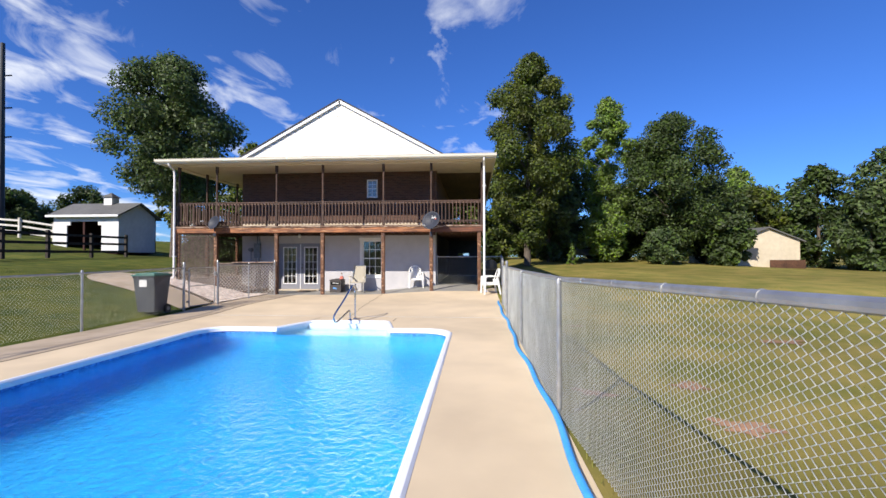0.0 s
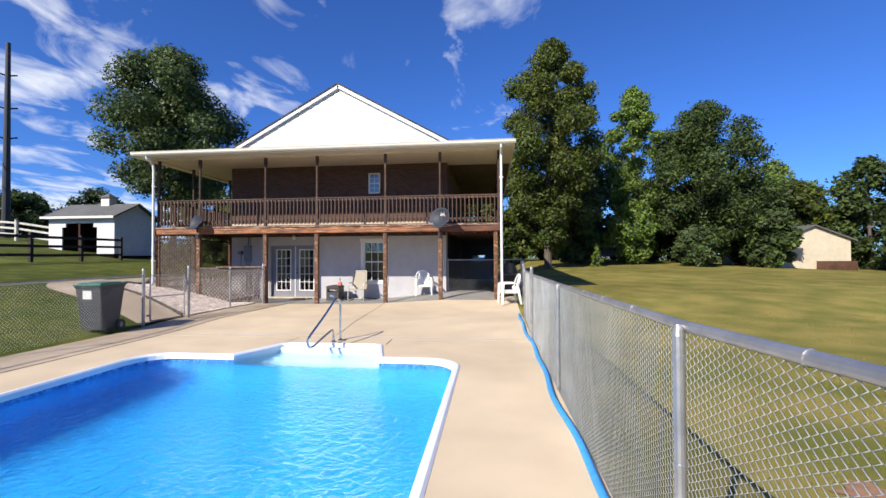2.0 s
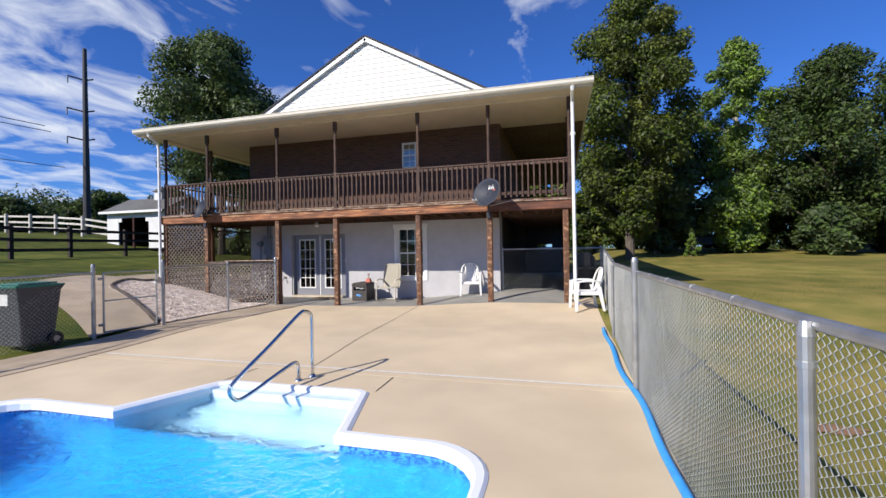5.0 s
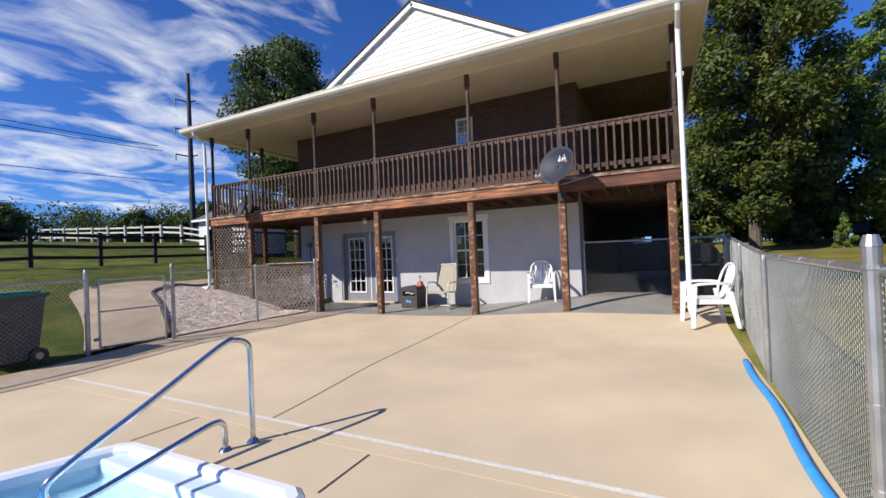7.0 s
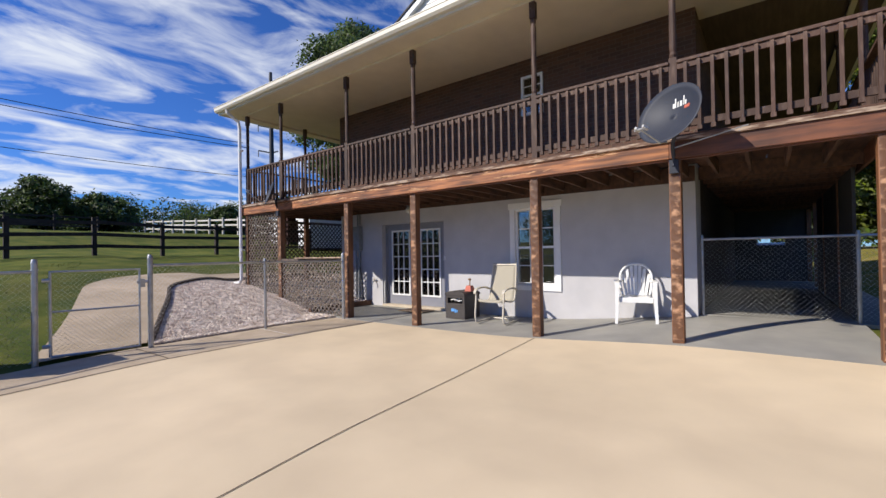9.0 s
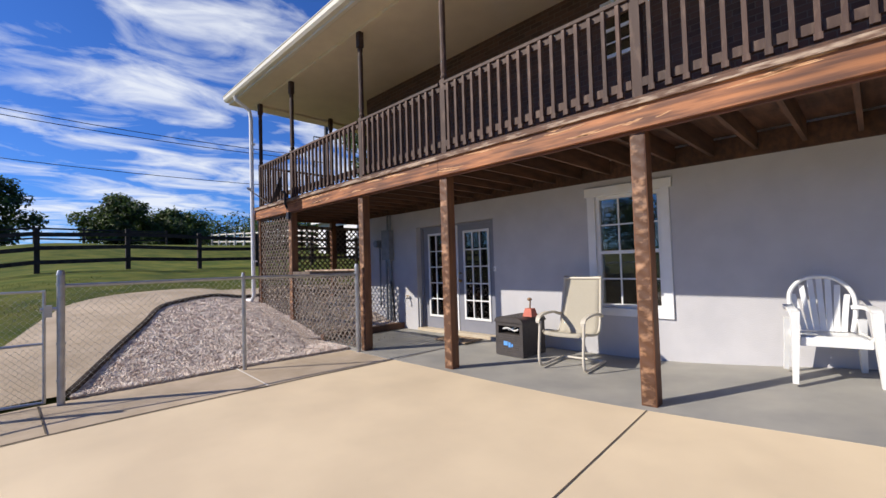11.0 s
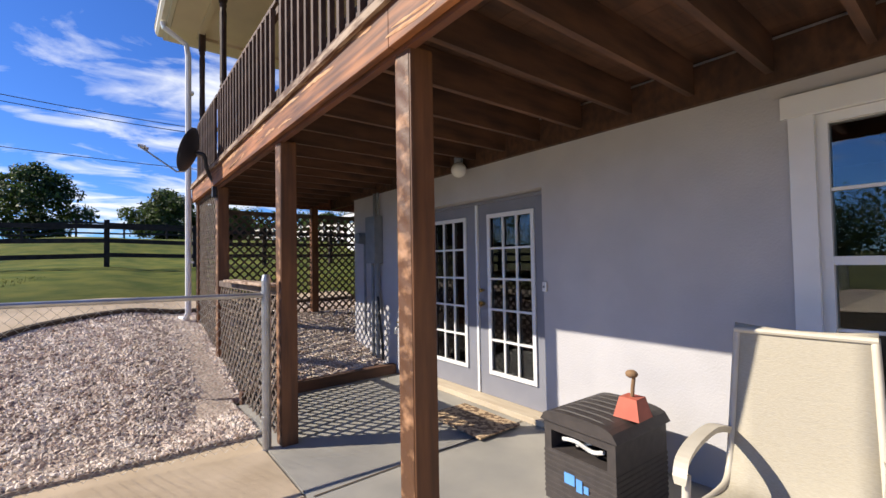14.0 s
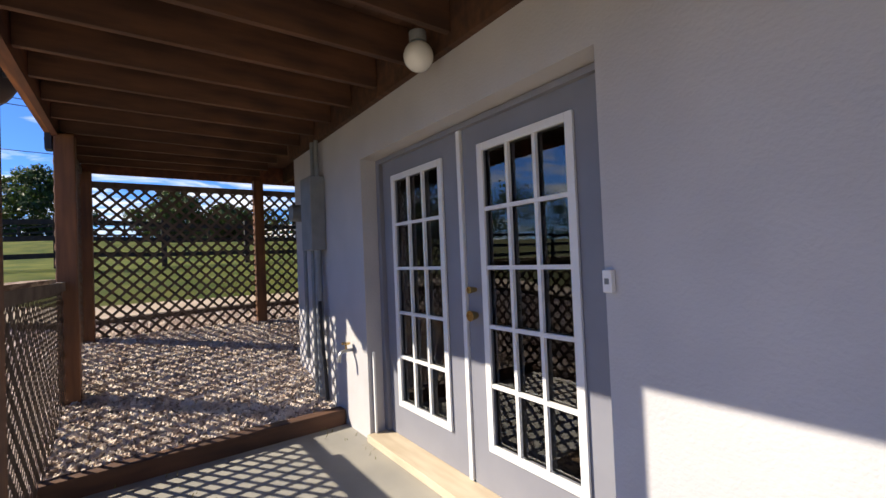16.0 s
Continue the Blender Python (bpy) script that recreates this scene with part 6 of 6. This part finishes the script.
def car(at, turn, label):
    t = thing("car", at, label, "car", "parked cars", turn=turn)
    side = [(-2.1, 0.35), (-2.15, 0.75), (-1.9, 0.9), (-1.2, 0.98), (-0.6, 1.38), (0.7, 1.42), (1.5, 1.0), (2.1, 0.9), (2.15, 0.45), (2.0, 0.3)]
    n = len(side)
    v = [(x, s * (0.85 if z < 1.0 else 0.68), z) for s in (-1, 1) for x, z in side]
    f = [tuple(range(n)), tuple(range(n, 2 * n))[::-1]] + [(i, (i + 1) % n, n + (i + 1) % n, n + i) for i in range(n)]
    b = mesh_part("body", v, f, "car_paint", t, "silver body")
    part("window_band", boxes((-0.95, 1.0, -0.80, 0.80, 1.02, 1.30)), "black", t, "dark windows")
    for x in (-1.3, 1.35):
        for s in (-1, 1):
            bm = bmesh.new()
            tube(bm, [(x, s * 0.72, 0.31), (x, s * 0.88, 0.31)], 0.31, 18)
            part("wheel", bm, "black", t)


car((13.5, 31, ground_z(13.5, 31)), 10, "silver car parked under the trees")
car((16.8, 33, ground_z(16.8, 33)), 15, "silver car parked in the shade beside the bushes")
# This one is a stand-in for an unclear bright shape past the opening.
car((0.9, 17.5, 0.1), 90, "car body standing in for an unclear bright shape beyond the passage")


def pole():
    x, y, z = -41.5, 17.7, ground_z(-41.5, 17.7)
    t = thing("utility_pole", (x, y, z), "tall dark steel power pole with cross arms", "utility pole")
    bm = bmesh.new()
    tube(bm, [(0, 0, -0.3), (0, 0, 8), (0, 0, 17.6)], 0.33, 12, 0.17)
    part("shaft", bm, "steel_pole", t, "tapered dark shaft")
    for h, w in ((14.6, 1.5), (11.6, 1.6), (8.9, 1.6)):
        bm = bmesh.new()
        tube(bm, [(-w * 0.6, -w * 0.6, h + 0.25), (0, 0, h), (w * 0.3, w * 0.3, h + 0.2)], 0.07, 8)
        a = part("cross_arm", bm, "steel_pole", t, "upswept arm")
        bm = bmesh.new()
        tube(bm, [(-w * 0.6, -w * 0.6, h + 0.2), (-w * 0.6, -w * 0.6, h - 0.4)], 0.06, 8)
        part("insulator", bm, "meter_grey", a)


pole()


def cable(name, a, b, sag, r, label):
    a, b = Vector(a), Vector(b)
    pts = [a.lerp(b, k / 24) - Vector((0, 0, sag * 4 * (k / 24) * (1 - k / 24))) for k in range(25)]
    bm = bmesh.new()
    tube(bm, pts, r, 5)
    o = part(name, bm, "cable", label=label)
    tagged(o, category="cable")


cable("power_line", (-43.5, 15.6, 13.4), (-62, -42, 22.5), 1.8, 0.035, "black power line over the pasture")
cable("power_line", (-43.2, 15.9, 12.9), (-61, -42, 21.5), 1.8, 0.035, "black power line over the pasture")
cable("power_line", (-42.5, 16.5, 9.7), (-58, -42, 15.5), 1.4, 0.03, "black power line over the pasture")


# ---- trees ----
def leaves(name, centres, radii, count, size, mat, parent, seed, flat=0.75):
    """Folded leaf sprays scattered through clumps, thickest at their skins."""
    rng = np.random.default_rng(seed)
    centres, radii = np.asarray(centres, float), np.asarray(radii, float)
    w = radii ** 2
    pick = rng.choice(len(centres), size=count, p=w / w.sum())
    d = rng.normal(size=(count, 3))
    d /= np.linalg.norm(d, axis=1, keepdims=True)
    rad = radii[pick] * (rng.random(count) ** 0.35) * (1 + 0.25 * rng.normal(size=count) * 0.5)
    P = centres[pick] + d * rad[:, None] * np.array([1, 1, flat])
    n = d * 0.6 + rng.normal(size=(count, 3)) * 0.55 + np.array([0, 0, 0.5])
    n /= np.linalg.norm(n, axis=1, keepdims=True)
    a = np.cross(n, rng.normal(size=(count, 3)))
    a /= np.linalg.norm(a, axis=1, keepdims=True)
    b = np.cross(n, a)
    s = size * rng.uniform(0.6, 1.35, count)[:, None]
    V = np.stack([P - a * s, P - b * s * 0.5 + n * s * 0.12, P + a * s, P + b * s * 0.5 + n * s * 0.12], 1).reshape(-1, 3)
    F = np.arange(count * 4).reshape(-1, 4)
    F = np.concatenate([F[:, [0, 1, 2]], F[:, [0, 2, 3]]])
    return quad_mesh(name, V, F, mat, parent, "crown of many small leaves", "stuff")


def tree(x, y, h, r, low, mat, bark, seed, count, label, lumps=46, size=0.16, profile="oval", lean=0.0, name="tree"):
    z = ground_z(x, y) - 0.1
    t = thing(name, (x, y, z), label, "tree")
    rng = random.Random(seed)
    def width(u):
        if profile == "oval":
            return math.sin(math.pi * min(1, max(0, u * 0.93 + 0.05))) ** 0.55
        if profile == "cone":
            return max(0.12, (1 - u) ** 0.75) * min(1, 0.5 + u * 4)
        return math.sin(math.pi * min(1, max(0, u * 0.8 + 0.16))) ** 0.6
    tr = max(0.09, h * 0.017)
    bm = bmesh.new()
    pts = [(0, 0, 0), (0.05, 0.02, h * 0.25), (lean * 0.4, 0.05, h * 0.55), (lean, 0, h * 0.88)]
    tube(bm, curve_pts(pts, 4), tr, 10, tr * 0.25)
    part("trunk", bm, bark, t, "tapered trunk")
    centres, radii = [], []
    for k in range(lumps):
        u = (k + 0.5) / lumps
        zc = low + (h - low) * u * 0.94
        a = k * 2.39996 + rng.uniform(-0.5, 0.5)
        wr = r * width(u) * rng.uniform(0.82, 1.12)
        rr = r * rng.uniform(0.20, 0.34) * (0.65 + 0.35 * width(u))
        rho = max(0, wr - rr) * rng.choice((0.35, 0.75, 1.0, 1.0))
        centres.append((math.cos(a) * rho + lean * u, math.sin(a) * rho, zc))
        radii.append(rr)
    centres.append((lean, 0, h - r * 0.18))
    radii.append(r * 0.2)
    bm = bmesh.new()
    for c, rr in list(zip(centres, radii))[::3]:
        z0 = max(low * 0.75, c[2] - 0.35 * math.hypot(c[0], c[1]) - rr)
        tube(bm, [(lean * z0 / h * 0.9, 0, z0), ((c[0]) * 0.5, c[1] * 0.5, (z0 + c[2]) / 2 + 0.1), c], tr * 0.32, 5, tr * 0.06)
    part("branching", bm, bark, t, "spreading limbs", "stuff")
    leaves("crown", centres, radii, count, size, mat, t, seed)
    return t


tree(-19.6, 10.6, 14.4, 5.0, 4.6, "leaf_oak", "bark", 11, 50000, "tall broad oak with dense dark green leaves beside the house", 60, 0.125, "cone_low")
tree(5.7, 15.2, 16.7, 4.1, 1.9, "leaf_poplar", "bark", 12, 62000, "tall tulip tree with sunlit yellow-green leaves", 64, 0.115, "oval", 0.4)
tree(14.3, 23.5, 15.8, 3.3, 3.0, "leaf_light", "pale_bark", 13, 32000, "slender light green tree with a pale trunk", 50, 0.13, "oval")
tree(19.0, 21.0, 13.6, 5.0, 1.0, "leaf_dark", "bark", 14, 50000, "broad dark green maple, dense to the ground", 64, 0.13, "oval")
tree(9.8, 24.5, 11.0, 3.9, 0.8, "leaf_dark", "bark", 15, 15000, "dark green tree filling the gap between taller ones", 44, 0.19, "oval")
tree(8.2, 20.5, 10.0, 3.4, 0.6, "leaf_oak", "bark", 16, 14000, "dense dark tree behind the tulip tree", 40, 0.18, "oval")
tree(13.0, 20.0, 5.4, 2.6, 0.3, "leaf_light", "bark", 17, 9000, "bright green shrub in front of the trees", 34, 0.14, "oval", name="shrub")
tree(9.5, 17.0, 1.8, 0.6, 0.1, "leaf_light", "bark", 18, 1500, "small young conifer on the lawn", 20, 0.08, "cone", name="shrub")
rng_t = random.Random(21)
for _x, _y, _h, _r in ((-18.2, 11.6, 2.8, 1.8), (-16.0, 11.0, 2.9, 2.0), (-13.6, 12.0, 3.0, 2.0)):
    tree(_x, _y, _h, _r, 0.1, "leaf_dark", "bark", int(_h * 100), 6000, "dense dark green bush in the shade of the oak", 26, 0.12, "oval", name="shrub")
for x, y, h, r, mat in ((4.0, 30.0, 5.0, 3.2, "leaf_dark"), (7.5, 31.0, 6.0, 3.4, "leaf_dark"), (11.0, 33.5, 6.5, 3.6, "leaf_oak"), (16.5, 27.5, 7.0, 3.6, "leaf_dark"), (20.5, 27.0, 8.0, 3.8, "leaf_dark"), (24.5, 25.0, 8.4, 3.6, "leaf_oak"), (29.0, 25.5, 8.0, 3.6, "leaf_poplar"), (33.5, 24.0, 9.8, 3.6, "leaf_dark"), (38.0, 22.0, 11.0, 4.4, "leaf_oak"), (36.0, 15.0, 9.4, 4.2, "leaf_dark"), (32.0, 17.0, 6.5, 3.2, "leaf_oak"), (43.0, 12.0, 11.5, 4.8, "leaf_dark"), (22.2, 18.6, 4.4, 2.4, "leaf_dark"), (16.6, 17.2, 3.0, 1.8, "leaf_oak"), (46.0, 3.0, 11.0, 5.0, "leaf_oak"), (44.0, -8.0, 10.5, 5.0, "leaf_dark"), (30.5, 31.0, 11.0, 4.2, "leaf_light")):
    tree(x, y, h, r, 0.3, mat, "bark", rng_t.randrange(999), 9000, "leafy green tree at the edge of the lawn", 36, 0.2, "oval")
for x, y, h, r in ((-22.5, 27.0, 12.5, 4.5), (-17.5, 31.0, 12.6, 4.5), (-1.0, 30.0, 13.2, 3.6), (-32, 30, 8, 4), (4.5, 30, 10, 4.5)):
    tree(x, y, h, r, 1.5, "leaf_poplar", "bark", rng_t.randrange(999), 9000, "green tree behind the house", 36, 0.22, "oval")


def far_woods():
    rng = random.Random(8)
    rows = []
    for k in range(90):
        b = radians(rng.uniform(44, 84))
        d = rng.uniform(95, 125)
        rows.append((1.0 - math.sin(b) * d, -8 + math.cos(b) * d, rng.uniform(5.0, 9.0), rng.uniform(4.0, 6.0)))
    for k in range(100):
        b = radians(rng.uniform(-112, -8))
        d = rng.uniform(70, 110)
        rows.append((1.0 - math.sin(b) * d, -8 + math.cos(b) * d, rng.uniform(8, 14), rng.uniform(4.5, 6.5)))
    for k in range(60):
        b = radians(rng.uniform(112, 248))
        d = rng.uniform(70, 100)
        rows.append((1.0 - math.sin(b) * d, -8 + math.cos(b) * d, rng.uniform(8, 13), rng.uniform(5, 7)))
    centres, radii = [], []
    for x, y, h, r in rows:
        z = ground_z(x, y)
        for j in range(7):
            u = (j + 0.5) / 7
            centres.append((x + rng.uniform(-1, 1) * r * 0.5, y + rng.uniform(-1, 1) * r * 0.5, z + h * u * 0.85))
            radii.append(r * rng.uniform(0.35, 0.62))
    leaves("far_woods", centres, radii, 170000, 0.30, "leaf_dark", None, 9)
    bpy.data.objects["far_woods"]["label"] = "dark green line of woods round the fields"


far_woods()
for x, y, h, r in ((-58, -8.5, 7.4, 4.6), (-60, 2.2, 5.6, 4.6), (-57, -15.5, 5.4, 4.2), (-62, 8.0, 4.4, 4.2), (-50, -20, 6.0, 4.2), (-52, 18, 3.4, 3.2), (-50, 25, 5.0, 4), (-54, 30, 5.5, 4), (-48, 33, 6.5, 4.4)):
    tree(x, y, h, r, 0.1, "leaf_dark", "bark", rng_t.randrange(999), 9000, "dark rounded tree on the hill", 30, 0.2, "oval")


def soil_patch(x, y, r, seed):
    rng = random.Random(seed)
    pts = []
    r *= 0.6
    for k in range(48):
        a = 2 * math.pi * k / 48
        q = r * (0.7 + 0.6 * noise.noise((math.cos(a) * 1.6 + seed, math.sin(a) * 1.6, 0)) + rng.uniform(-0.12, 0.12))
        pts.append((x + math.cos(a) * q * 1.5, y + math.sin(a) * q))
    v = [(a, b, ground_z(a, b) + 0.004) for a, b in pts] + [(x, y, ground_z(x, y) + 0.008)]
    mesh_part("soil_patch", v, [(k, (k + 1) % 48, 48) for k in range(48)], "soil", label="bare patch of reddish soil in the dry lawn", kind="structure")


for _i, (_x, _y, _r) in enumerate(((4.4, -12.5, 0.34), (4.2, -13.8, 0.42), (3.05, -12.9, 0.30), (5.6, -15.2, 0.5), (4.0, -7.9, 0.3), (7.5, -9.5, 0.5))):
    soil_patch(_x, _y, _r, _i)


def grass_tufts():
    rng = np.random.default_rng(31)
    spots = []
    for x0, x1, y0, y1, n in ((2.5, 6.5, -20, 1, 26000), (6.5, 14, -16, 10, 16000), (14, 22, -12, 12, 6000), (-16, -6.6, -20, 4, 26000)):
        x, y = rng.uniform(x0, x1, n), rng.uniform(y0, y1, n)
        spots.append(np.stack([x, y], 1))
    S = np.concatenate(spots)
    keep = []
    for x, y in S:
        if x < 0:
            t = (x + 6.5) / -8.0
            on_path = -6.9 + 2.5 * max(0, t) < y < -5.2 + 2.4 * max(0, t) + 3
            if on_path:
                continue
        if noise.noise((x * 0.9, y * 0.9, 3.0)) < -0.18:
            continue
        keep.append((x, y, ground_z(x, y) - 0.02))
    P = np.array(keep)
    n = len(P)
    h = rng.uniform(0.025, 0.06, n)
    a = rng.uniform(0, 6.28, n)
    dx, dy = np.cos(a) * 0.006, np.sin(a) * 0.006
    lx, ly = rng.normal(size=n) * 0.018, rng.normal(size=n) * 0.018
    V = np.stack([P + np.stack([-dx, -dy, 0 * dx], 1), P + np.stack([dx, dy, 0 * dx], 1), P + np.stack([lx, ly, h], 1)], 1).reshape(-1, 3)
    F = np.arange(n * 3).reshape(-1, 3)
    quad_mesh("grass", V, F, "blade", None, "short grass blades over the lawn", "stuff")


grass_tufts()
